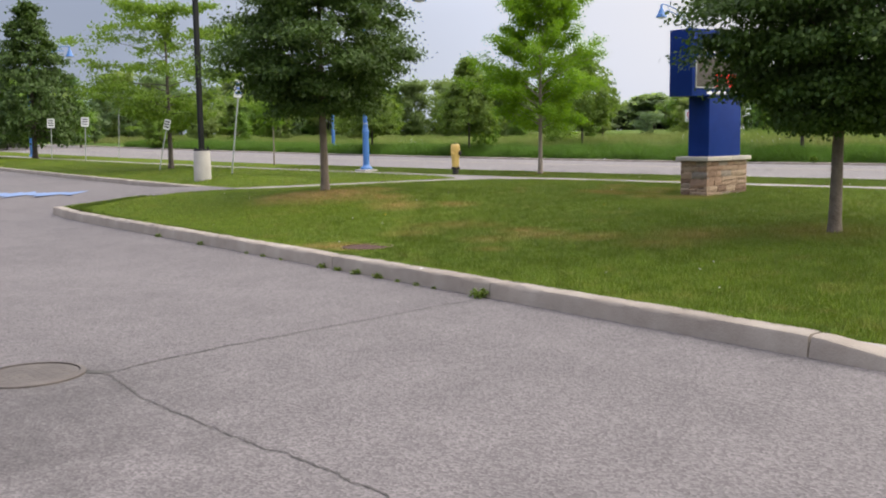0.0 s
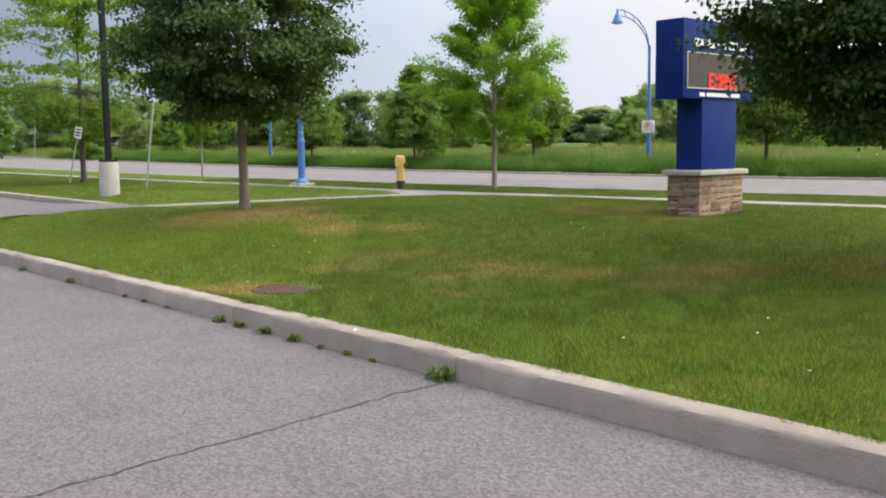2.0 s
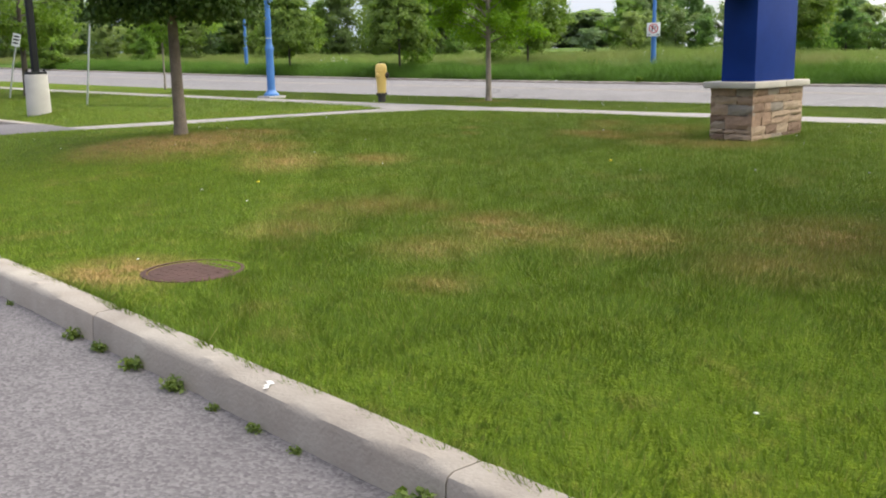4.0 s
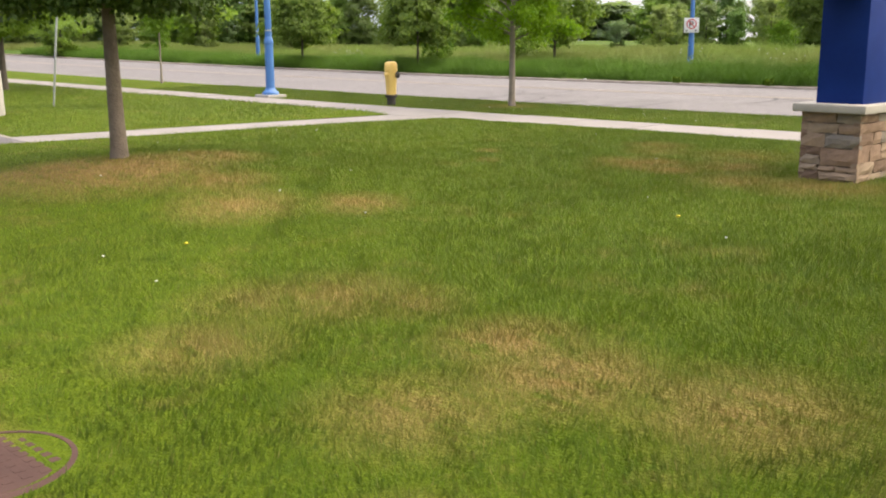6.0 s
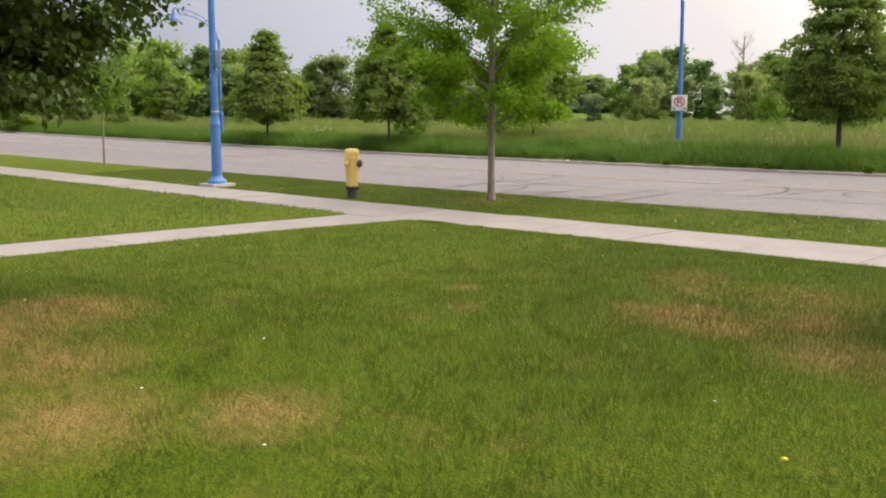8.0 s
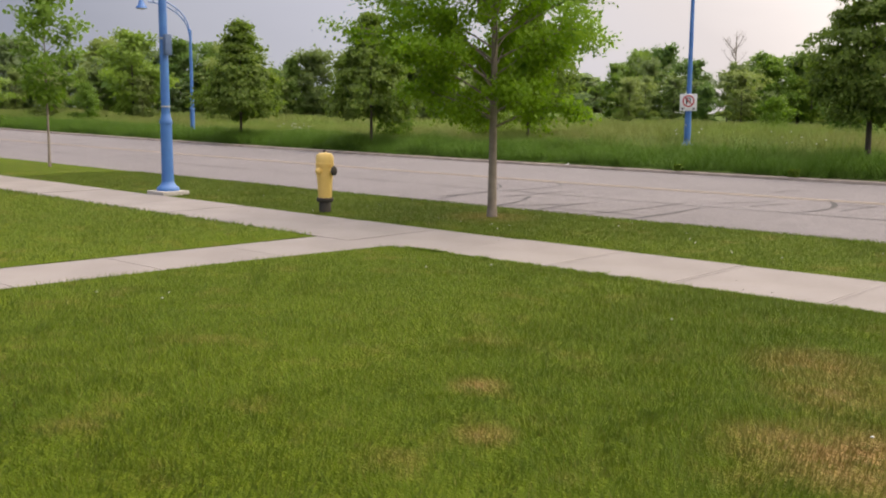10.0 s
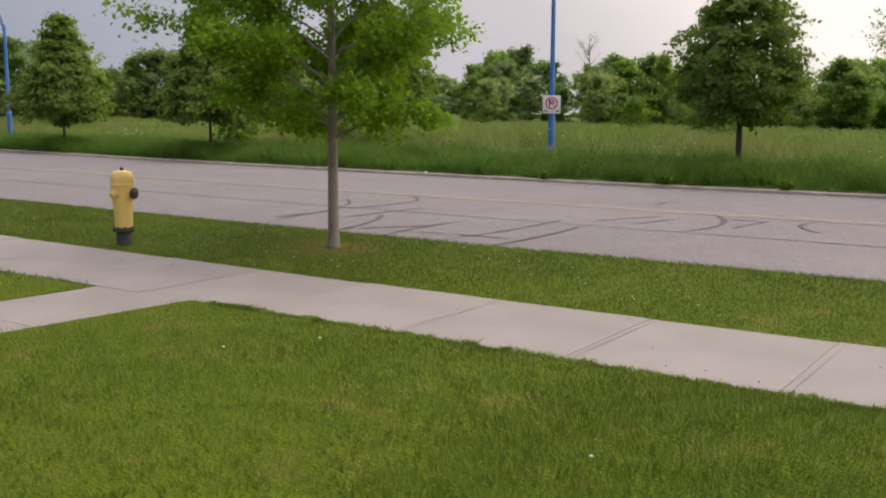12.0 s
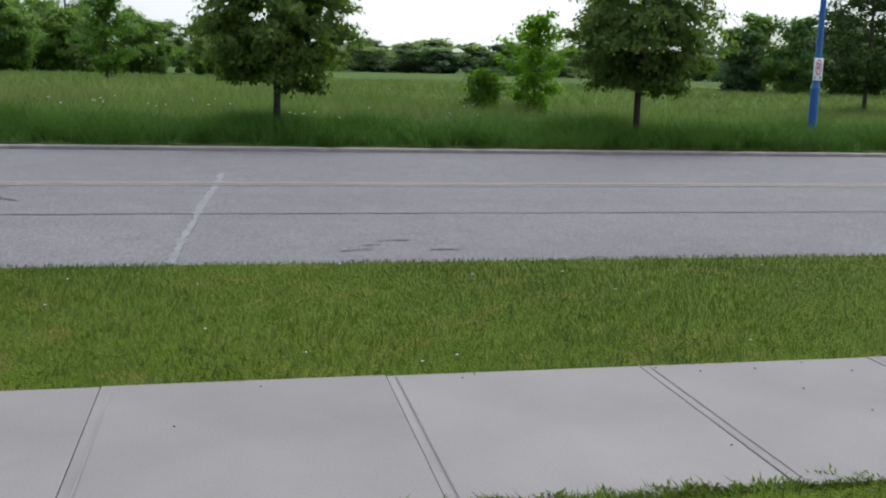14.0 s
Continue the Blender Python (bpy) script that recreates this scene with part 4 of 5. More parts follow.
tree("linden_tree", -50.0, 18.7, 0.1 + float(rise(-50.0)), "tall dark green cone-shaped linden near the parking lot", 8.2, 1.2, 0.13, cone(3.3), 54, 26000, 0.17, (M_DARKBARK, L_LINDEN), 53, 12, droop=0.6, flat=0.5, clump=0.17, shell=230, face=0.9)
tree("locust_tree", -30.13, 16.08, 0.2, "airy light green honey locust with layered branches", 5.7, 1.5, 0.09, ovoid(3.4, 0.62), 30, 21000, 0.11, (M_DARKBARK, L_LOCUST), 57, 24, droop=0.1, clump=0.19, flat=0.32)
tree("sapling", -32.6, 21.9, 0.02 + float(rise(-32.6)), "slim staked sapling on the grass verge", 4.6, 1.6, 0.035, ovoid(1.0, 0.4), 18, 2600, 0.14, (M_BARKL, L_BRIGHT), 59, 35)

# ---- woods behind the meadow ----
WOODS = "woodland trees behind the meadow"
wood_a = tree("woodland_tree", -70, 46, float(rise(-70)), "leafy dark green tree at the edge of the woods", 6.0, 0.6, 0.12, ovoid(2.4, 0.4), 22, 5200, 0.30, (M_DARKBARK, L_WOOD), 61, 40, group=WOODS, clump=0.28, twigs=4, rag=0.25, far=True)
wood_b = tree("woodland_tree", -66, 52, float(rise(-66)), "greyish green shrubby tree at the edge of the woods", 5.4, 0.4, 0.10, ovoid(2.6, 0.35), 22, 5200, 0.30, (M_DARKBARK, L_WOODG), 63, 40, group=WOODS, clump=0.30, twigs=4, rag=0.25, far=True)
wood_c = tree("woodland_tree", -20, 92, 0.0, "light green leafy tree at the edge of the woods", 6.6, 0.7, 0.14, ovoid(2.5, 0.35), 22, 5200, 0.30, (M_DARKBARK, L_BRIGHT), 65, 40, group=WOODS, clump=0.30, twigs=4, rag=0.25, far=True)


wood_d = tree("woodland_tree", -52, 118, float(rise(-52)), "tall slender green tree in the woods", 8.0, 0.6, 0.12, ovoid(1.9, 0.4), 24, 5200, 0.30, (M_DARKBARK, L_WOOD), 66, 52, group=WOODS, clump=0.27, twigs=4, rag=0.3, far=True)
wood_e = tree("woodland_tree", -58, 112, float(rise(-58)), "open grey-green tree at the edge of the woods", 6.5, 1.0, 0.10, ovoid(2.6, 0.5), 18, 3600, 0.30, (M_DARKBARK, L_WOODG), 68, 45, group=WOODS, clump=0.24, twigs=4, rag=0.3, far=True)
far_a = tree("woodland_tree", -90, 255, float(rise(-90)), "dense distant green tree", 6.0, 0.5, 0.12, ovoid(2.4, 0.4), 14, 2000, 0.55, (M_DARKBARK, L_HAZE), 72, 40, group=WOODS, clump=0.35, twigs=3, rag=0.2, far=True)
SIZES = {far_a: 6.0, wood_a: 6.0, wood_b: 5.4, wood_c: 6.6, wood_d: 8.0, wood_e: 6.5}


def copies(src, yaw_a, yaw_b, dist, height, count, seed, jit=9.0):
    """Repeats of a woodland tree along a stretch of the wood's edge, seen from the lawn."""
    g = random.Random(seed)
    for i in range(count):
        a = radians(yaw_a + (yaw_b - yaw_a) * (i + g.uniform(0.0, 1.0)) / count)
        d = dist + g.uniform(-jit, jit)
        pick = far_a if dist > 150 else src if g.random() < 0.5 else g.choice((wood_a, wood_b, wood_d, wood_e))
        s = height / SIZES[pick] * g.uniform(0.68, 1.15)
        ob = copy_thing(pick, pose(-8 - math.sin(a) * d, 11 + math.cos(a) * d, -0.1 + float(rise(-8 - math.sin(a) * d)), 0, 0, g.uniform(0, 360)))
        w = s * (2.1 if dist > 150 else 1.05)
        ob.scale = (w * g.uniform(0.85, 1.35), w * g.uniform(0.85, 1.35), s)


for row in ((wood_b, 74, 48, 98, 5.8, 20, 1), (wood_a, 76, 50, 108, 6.4, 15, 2), (wood_b, 48, 43, 100, 6.2, 6, 3), (wood_a, 33, 28.5, 125, 8.6, 6, 4), (wood_c, 32.5, 30, 122, 7.8, 2, 5),
            (wood_a, 28.5, 24, 126, 7.4, 5, 17), (wood_c, 26, 23, 120, 7.2, 3, 18), (wood_a, 24, 19, 126, 6.8, 5, 22), (wood_b, 22, 8, 135, 6.8, 12, 23), (wood_a, 16, 5, 112, 5.4, 9, 6), (wood_c, 13.5, 10.5, 104, 6.0, 3, 7),
            (wood_a, 7.5, 2.5, 110, 5.8, 5, 24), (wood_a, 3.0, -2.5, 112, 6.0, 5, 25), (wood_a, 44, 33, 200, 7.0, 16, 8), (wood_b, 44, 33, 215, 7.6, 12, 14),
            (wood_a, 4, -40, 250, 7.0, 46, 9), (wood_b, 4, -40, 270, 8.0, 36, 16), (wood_a, -24.5, -48, 90, 5.8, 12, 10), (wood_b, -26, -50, 100, 6.8, 11, 11), (wood_b, 95, 74, 75, 5.4, 11, 12),
            (wood_a, 92, 76, 68, 4.8, 9, 13), (wood_c, 84, 58, 72, 3.6, 9, 19), (wood_e, 74, 30, 92, 4.0, 22, 20), (wood_e, 30, 2, 104, 4.6, 16, 21)):
    copies(*row)
tree("woodland_tree", -27.2, 121, -0.1, "tall airy green tree above the woods", 13.4, 3.4, 0.2, ovoid(4.8, 0.5), 34, 6500, 0.26, (M_DARKBARK, L_WOOD), 69, 45, group=WOODS, clump=0.35, twigs=6)
tree("small_tree", -2.0, 43.5, 0.05, "bright green bushy young tree in the meadow", 3.0, 0.3, 0.05, ovoid(1.2, 0.5), 26, 6000, 0.12, (M_DARKBARK, L_MAPLE), 71, 50, clump=0.12, rag=0.25)


def dead_tree(x, y, h):
    root = thing("dead_tree", x, y, -0.1 + float(rise(x)), "bare grey dead tree rising above the woods", "tree")
    g = random.Random(77)
    bm = bmesh.new()
    tube(bm, [(0, 0, 0), (0.1, 0, h * 0.5), (0.0, 0.1, h)], [0.16, 0.09, 0.02], 7)
    part("trunk", bm, M_BARKL, root)
    for i in range(22):
        bm = bmesh.new()
        z = h * g.uniform(0.45, 0.85)
        a = g.uniform(0, 6.28)
        L = h * g.uniform(0.12, 0.24)
        o = Vector((0.05, 0.05, z))
        e = o + Vector((math.cos(a) * L * 0.75, math.sin(a) * L * 0.75, L * 0.8))
        tube(bm, [o, o.lerp(e, 0.5) + Vector((0, 0, -0.08 * L)), e], [0.05, 0.032, 0.010], 4)
        for j in range(3):
            q = o.lerp(e, g.uniform(0.35, 0.8))
            tube(bm, [q, q + Vector((g.uniform(-0.4, 0.4), g.uniform(-0.4, 0.4), g.uniform(0.3, 0.6))) * L * 0.6], [0.022, 0.007], 3)
        part("branch", bm, M_BARKL, root)


dead_tree(-60.5, 116.5, 10.6)
tree("linden_tree", 14.5, 51.0, 0.1, "dark green linden in the far meadow", 6.6, 1.2, 0.1, ovoid(2.6, 0.3), 36, 14000, 0.17, (M_DARKBARK, L_LINDEN), 83, 28, droop=0.5)


# ---- grass ----
def blades(name, pts, zf, h, w, lean, seed, material, label, category, seg2=False):
    """Grass blades standing on the ground at the points."""
    g = np.random.default_rng(seed)
    n = len(pts)
    z = zf(pts[:, 0], pts[:, 1])
    x, y = pts[:, 0], pts[:, 1]
    swell = 1 + (0.45 if h > 0.2 else 0.2) * np.sin(1.7 * x + 0.8 * np.sin(2.3 * y)) * np.sin(1.1 * y + 1.3 * np.sin(0.7 * x))
    hh = h * g.uniform(0.55, 1.15, n) * swell
    a = g.uniform(0, 2 * math.pi, n)
    # neighbouring blades lean alike, as mowing and wind leave them
    b = 2.2 * np.sin(5.1 * x + 2.0 * np.sin(3.7 * y)) + 2.2 * np.sin(4.3 * y + 2.0 * np.sin(2.9 * x)) + g.normal(0, 0.9, n)
    base = np.column_stack([pts, z - 0.004])
    s = np.column_stack([np.cos(a), np.sin(a), np.zeros(n)]) * (w * g.uniform(0.7, 1.3, n))[:, None]
    t = np.column_stack([np.cos(b), np.sin(b), np.zeros(n)]) * (hh * lean * g.uniform(0.2, 1.2, n))[:, None]
    tip = base + t + np.column_stack([np.zeros(n), np.zeros(n), hh])
    if seg2:
        mid = base + 0.3 * t + np.column_stack([np.zeros(n), np.zeros(n), hh * 0.55])
        v = np.stack([base - s, base + s, mid + s * 0.8, tip + t * 0.3, mid - s * 0.8], 1).reshape(-1, 3)
        f = np.arange(n)[:, None] * 5 + np.array([[0, 1, 2, 3, 4]])
    else:
        v = np.stack([base - s, base + s, tip], 1).reshape(-1, 3)
        f = np.arange(n)[:, None] * 3 + np.array([[0, 1, 2]])
    ob = link_mesh(name, fast_mesh(name, v, f), material)
    return tagged(ob, label, category, kind="stuff")


def scatter(x0, x1, y0, y1, n, seed):
    g = np.random.default_rng(seed)
    return np.column_stack([g.uniform(x0, x1, n), g.uniform(y0, y1, n)])


def keep_lawn(p):
    ky = kerb_y(p[:, 0]) + 0.16
    cov = np.hypot(p[:, 0] + 7.79, p[:, 1] - 7.18) > 0.33
    ped = ~((np.abs(p[:, 0] + 8.15) < 0.3) & (np.abs(p[:, 1] - 15.3) < 0.62))
    pad = (p[:, 0] > -1.28) & (p[:, 0] < 2.97) & (p[:, 1] < kerb_y(p[:, 0]) + 0.175 + 0.45 * np.clip((p[:, 0] + 1.28) / 0.8, 0, 1))
    return p[(p[:, 1] > ky) & cov & ped & ~pad]


def walk_distance(p):
    """Distance from the straight line of the lawn's trodden side."""
    ax, ay, bx, by = 0.0, 4.0, -11.0, 15.5
    t = np.clip(((p[:, 0] - ax) * (bx - ax) + (p[:, 1] - ay) * (by - ay)) / ((bx - ax) ** 2 + (by - ay) ** 2), 0, 1)
    return np.hypot(p[:, 0] - ax - t * (bx - ax), p[:, 1] - ay - t * (by - ay))


p = keep_lawn(scatter(-16.5, 6, 5.5, 18.16, 900000, 1))
keep = np.random.default_rng(71).random(len(p)) < np.clip(1.25 - walk_distance(p) / 6.5, 0.22, 1)
pts = p[keep]
blades("lawn_grass", pts, lawn_z, 0.038, 0.0034, 0.6, 2, M_BLADE, "short mown green grass blades with dry patches", "grass")
p = keep_lawn(scatter(-12.5, 2, 5.6, 18.1, 260000, 81))
p = p[walk_distance(p) < 3.2]
blades("lawn_tufts", p, lawn_z, 0.052, 0.0026, 0.5, 82, M_BLADE, "upright longer grass blades standing out of the mown lawn", "grass")
p = keep_lawn(scatter(6, 30, 4, 18.16, 30000, 3))
q = scatter(-45, -17.76, 8.6, 18.16, 60000, 4)
q = q[q[:, 1] > kerb_y(q[:, 0]) + 4.28]
c = scatter(-17.45, -16.5, 7.0, 8.9, 9000, 83)
c = c[(c[:, 1] > kerb_y(c[:, 0]) + 0.15) & (c[:, 1] < kerb_y(c[:, 0]) + 0.2 + 1.5 * (c[:, 0] + 17.45) / 0.95)]
blades("lawn_grass_corner", c, corner_z, 0.045, 0.006, 0.7, 84, M_BLADE, "short mown green grass blades", "grass")
blades("lawn_grass_beside", np.concatenate([p, q]), lawn_z, 0.05, 0.007, 0.9, 5, M_VERGE, "short mown green grass blades", "grass")
p = scatter(-30, 8, 19.73, 22.89, 205000, 6)
p = p[np.maximum(np.abs(p[:, 0] + 24.14), np.abs(p[:, 1] - 20.02)) > 0.28]
blades("verge_grass", p, verge_z, 0.038, 0.0040, 0.65, 7, M_VERGE, "short mown green verge grass", "grass")
# ragged edges over the concrete
g = np.random.default_rng(8)
tuft = np.repeat(np.column_stack([g.uniform(-16.3, 3, 260), 18.16 + np.abs(g.normal(0, 0.025, 260))]), 26, 0)
clover = tuft + g.normal(0, 0.028, tuft.shape)
edge = np.concatenate([clover, np.column_stack([g.uniform(-30, 4, 14000), 19.75 + np.abs(g.normal(0, 0.03, 14000)) - 0.03]),
                       np.column_stack([g.uniform(-16.3, 4, 14000), 18.15 - np.abs(g.normal(0, 0.035, 14000)) + 0.02])])
blades("edge_grass", edge, lambda x, y: np.where(y > 19, verge_z(x, y), lawn_z(x, y)), 0.03, 0.0075, 1.7, 9, M_BLADE, "longer ragged grass along the sidewalk edges", "grass")
kx = g.uniform(-16.4, 2, 16000)
kp = np.column_stack([kx, kerb_y(kx) + 0.155 + np.abs(g.normal(0, 0.03, 16000))])
kp = kp[kx < -1.25]
blades("kerb_grass", kp, lawn_z, 0.075, 0.005, 1.0, 19, M_BLADE, "longer ragged grass along the kerb", "grass")
# tall grass behind the street
p = scatter(-75, 25, 34.64, 37.8, 280000, 10)
# an uneven front edge, with tongues of grass over the kerb
p = p[p[:, 1] > 34.72 + 0.09 * np.sin(2.1 * p[:, 0] + 1.5 * np.sin(0.83 * p[:, 0])) + 0.05 * np.sin(5.7 * p[:, 0])]
blades("tall_grass", p, meadow_z, 0.44, 0.0065, 1.2, 11, M_TALL, "tall deep green grass leaning over the kerb", "grass")
p = scatter(-95, 40, 36.6, 52, 270000, 12)
blades("meadow_grass", p, meadow_z, 0.42, 0.008, 1.0, 13, M_MEADOWBLADE, "tall pale seeding meadow grass", "grass")
p = scatter(-120, 60, 50, 105, 150000, 14)
blades("far_meadow_grass", p, meadow_z, 0.4, 0.028, 1.3, 15, M_MEADOWBLADE, "tall pale meadow grass further off", "grass")
tree("shrub", -2.9, 46.0, 0.05, "light green shrub in the meadow beside a young tree", 1.2, 0.1, 0.04, ovoid(0.9, 0.4), 18, 3000, 0.13, (M_DARKBARK, L_BRIGHT), 87, 50, category="shrub", clump=0.16)
tree("shrub", -28.3, 55.0, 0.05, "low round green shrub in the meadow", 2.0, 0.1, 0.04, ovoid(1.0, 0.45), 18, 3000, 0.15, (M_DARKBARK, L_BRIGHT), 89, 50, category="shrub", clump=0.18)
tree("shrub", -25.5, 57.0, 0.05, "low spreading green shrub in the meadow", 1.7, 0.1, 0.04, ovoid(1.6, 0.45), 20, 3600, 0.16, (M_DARKBARK, L_WOOD), 91, 40, category="shrub", clump=0.22)
tree("shrub", -37.5, 39.0, 0.05, "pale yellow-green shrub in the tall grass", 1.5, 0.1, 0.03, ovoid(0.8, 0.45), 16, 2400, 0.13, (M_DARKBARK, L_BRIGHT), 93, 45, category="shrub", clump=0.18)
tree("shrub", -35.5, 43.0, 0.05, "yellow-green shrub in the tall grass", 1.7, 0.1, 0.03, ovoid(1.2, 0.45), 18, 3000, 0.14, (M_DARKBARK, L_LOCUST), 95, 45, category="shrub", clump=0.2)


# ---- street furniture ----
def hydrant(x, y, z):
    t = thing("fire_hydrant", x, y, z, "yellow painted fire hydrant with black base on the verge", "fire hydrant", turn=14)
    bm = bmesh.new()
    lathe(bm, [(0.092, -0.1), (0.092, 0.16), (0.09, 0.165), (0.09, 0.175)], 24)
    part("base", bm, M_HYDB, t, "black iron base pipe")
    bm = bmesh.new()
    lathe(bm, [(0.125, 0.17), (0.13, 0.175), (0.13, 0.215), (0.125, 0.22)], 24)
    for i in range(8):
        a = i * math.pi / 4
        box(bm, 0.112 * math.cos(a), 0.112 * math.sin(a), 0.195, 0.026, 0.026, 0.07, 0.004, a)
    part("flange", bm, M_HYDB, t, "rusty bolted flange")
    bm = bmesh.new()
    lathe(bm, [(0.106, 0.22), (0.106, 0.25), (0.114, 0.45), (0.130, 0.60), (0.136, 0.73), (0.142, 0.735), (0.142, 0.755), (0.136, 0.76)], 28)
    part("barrel", bm, M_HYD, t)
    bm = bmesh.new()
    lathe(bm, [(0.136, 0.76), (0.137, 0.82), (0.128, 0.875), (0.100, 0.905), (0.05, 0.915), (0.03, 0.917)], 28)
    part("bonnet", bm, M_HYD, t)
    bm = bmesh.new()
    lathe(bm, [(0.022, 0.91), (0.022, 0.95), (0.015, 0.955)], 5)
    part("operating_nut", bm, M_HYDB, t)
    for name, ang, r, ln in (("pumper_nozzle", 0, 0.066, 0.19), ("hose_nozzle", 95, 0.050, 0.17), ("hose_nozzle", 265, 0.050, 0.17)):
        a = radians(ang)
        d = Vector((math.cos(a), math.sin(a), 0))
        c = Vector((0, 0, 0.64))
        bm = bmesh.new()
        tube(bm, [c + d * 0.06, c + d * (ln - 0.05), c + d * (ln - 0.045), c + d * (ln - 0.035)], [r * 0.85, r * 0.85, r, r], 18)
        noz = part(name, bm, M_HYD, t)
        bm = bmesh.new()
        tube(bm, [c + d * (ln - 0.034), c + d * (ln - 0.005), c + d * ln, c + d * (ln + 0.025)], [r * 1.05, r * 1.05, r * 0.9, r * 0.25], 18)
        part("cap", bm, M_HYDB if ang == 0 else M_HYD, noz, "dark nozzle cap" if ang == 0 else "")
    return t


hydrant(-20.03, 20.21, -0.05)


def street_lamp(x, y, z, arm, label, group="blue street lamps", turn=0.0, box_on=False, pad=True):
    """Blue lamp post: flared foot, thick lower shaft, slim upper shaft, double bowed arm with a bell."""
    t = thing("street_lamp", x, y, z, label, "street lamp", group, turn)
    if pad:
        bm = bmesh.new()
        box(bm, 0, 0, -0.06, 0.54, 0.54, 0.18, 0.012)
        part("footing", bm, M_BASE, t, "flush concrete footing")
    bm = bmesh.new()
    lathe(bm, [(0.20, 0.03), (0.20, 0.07), (0.18, 0.10), (0.14, 0.13), (0.115, 0.17), (0.108, 0.2)], 24)
    part("foot", bm, M_BLUE, t)
    bm = bmesh.new()
    lathe(bm, [(0.108, 0.19), (0.104, 0.7), (0.100, 1.22), (0.112, 1.23), (0.114, 1.26), (0.110, 1.29), (0.094, 1.33), (0.082, 1.40)], 24)
    part("lower_shaft", bm, M_BLUE, t)
    bm = bmesh.new()
    lathe(bm, [(0.078, 1.3), (0.072, 3.0), (0.062, 4.72), (0.072, 4.73), (0.072, 4.90), (0.03, 4.96)], 20)
    part("upper_shaft", bm, M_BLUE, t)
    reach, crest = 2.35, 6.28
    bows = []
    for foot, inner in ((4.86, 0.0), (4.62, 0.26)):
        bows.append([(0, arm * (0.05 + (reach - inner) * (1 - math.cos(u * math.pi / 2))), foot + (crest - inner - foot) * math.sin(u * math.pi / 2)) for u in (i / 10 for i in range(11))])
    for line in bows:
        bm = bmesh.new()
        tube(bm, line, 0.026, 8)
        part("arm", bm, M_BLUE, t)
    for i in (3, 5, 7, 9):
        bm = bmesh.new()
        tube(bm, [bows[0][i], bows[1][i]], 0.014, 6)
        part("brace", bm, M_BLUE, t)
    bm = bmesh.new()
    cy = arm * (reach + 0.12)
    tube(bm, [bows[0][-1], (0, cy, crest - 0.01), (0, cy, crest - 0.1)], 0.026, 8)
    lathe(bm, [(0.25, 5.70), (0.235, 5.76), (0.16, 5.86), (0.12, 5.98), (0.10, 6.04), (0.055, 6.10), (0.05, 6.24), (0.02, 6.27)], 20, 0, cy)
    bell = part("bell", bm, M_BLUE, t)
    bm = bmesh.new()
    lathe(bm, [(0.05, 5.64), (0.14, 5.66), (0.19, 5.70)], 20, 0, cy)
    part("lens", bm, M_LENS, bell, "frosted lamp lens")
    for hz in ((1.52, 2.72) if box_on else (1.6,)):
        bm = bmesh.new()
        lathe(bm, [(0.083, hz), (0.086, hz + 0.004), (0.086, hz + 0.026), (0.083, hz + 0.03)], 20)
        part("band", bm, M_STEEL, t, "steel strap")
    if box_on:
        bm = bmesh.new()
        box(bm, 0.125, 0, 2.62, 0.09, 0.13, 0.36, 0.015)
        part("control_box", bm, M_BOX, t, "small grey-blue box strapped to the post")
    return t


def p_sign(x, y, z, turn, group=""):
    """No-parking sign: ring, letter P, slash and two arrows on a white sheet."""
    t = thing("no_parking_sign", x, y, z, "square white no parking sign with red ring on a blue post", "sign", group, turn)
    s = 0.62
    t.scale = (0.87, 1.0, 0.87)
    bm = bmesh.new()
    box(bm, 0, 0, 0, s, 0.012, s, 0.004)
    part("sheet", bm, M_SIGNW, t)
    bm = bmesh.new()
    n = 40
    for r0, r1 in ((0.170, 0.215),):
        ring = []
        for i in range(n):
            a = 2 * math.pi * i / n
            ring.append([bm.verts.new((r * math.cos(a), yy, 0.05 + r * math.sin(a))) for r, yy in ((r0, -0.009), (r1, -0.009), (r1, -0.004), (r0, -0.004))])
        for i in range(n):
            a, b = ring[i], ring[(i + 1) % n]
            for j in range(4):
                bm.faces.new((a[j], b[j], b[(j + 1) % 4], a[(j + 1) % 4]))
    part("ring", bm, M_SIGNR, t)
    bm = bmesh.new()
    m = Matrix.Translation((0, -0.0085, 0.05)) @ Matrix.Rotation(radians(45), 4, "Y") @ Matrix.Diagonal((0.36, 0.004, 0.036, 1))
    bmesh.ops.create_cube(bm, size=1, matrix=m)
    part("slash", bm, M_SIGNR, t)
    bm = bmesh.new()
    box(bm, -0.065, -0.007, 0.05, 0.05, 0.004, 0.25)
    for cx, cz, sx, sz in ((0.0, 0.155, 0.11, 0.04), (0.0, 0.035, 0.11, 0.04), (0.065, 0.095, 0.045, 0.10)):
        box(bm, cx, -0.007, cz, sx, 0.004, sz)
    part("letter", bm, M_SIGNK, t)
    for sx in (-1, 1):
        bm = bmesh.new()
        vs = [bm.verts.new((sx * q[0], -0.0075, q[1])) for q in ((0.26, -0.225), (0.185, -0.185), (0.185, -0.265))]
        bm.faces.new(vs)
        box(bm, sx * 0.165, -0.007, -0.225, 0.05, 0.003, 0.03)
        part("arrow", bm, M_SIGNK, t)
    return t


street_lamp(-24.14, 20.02, 0.02, 1.0, "blue street lamp post with flared foot beside the sidewalk", box_on=True)
street_lamp(-24.2, 39.2, float(meadow_z(-24.2, 39.2)) - 0.03, -1.0, "blue street lamp in tall grass carrying a sign", pad=False)
p_sign(-24.13, 39.05, 1.86, 25)
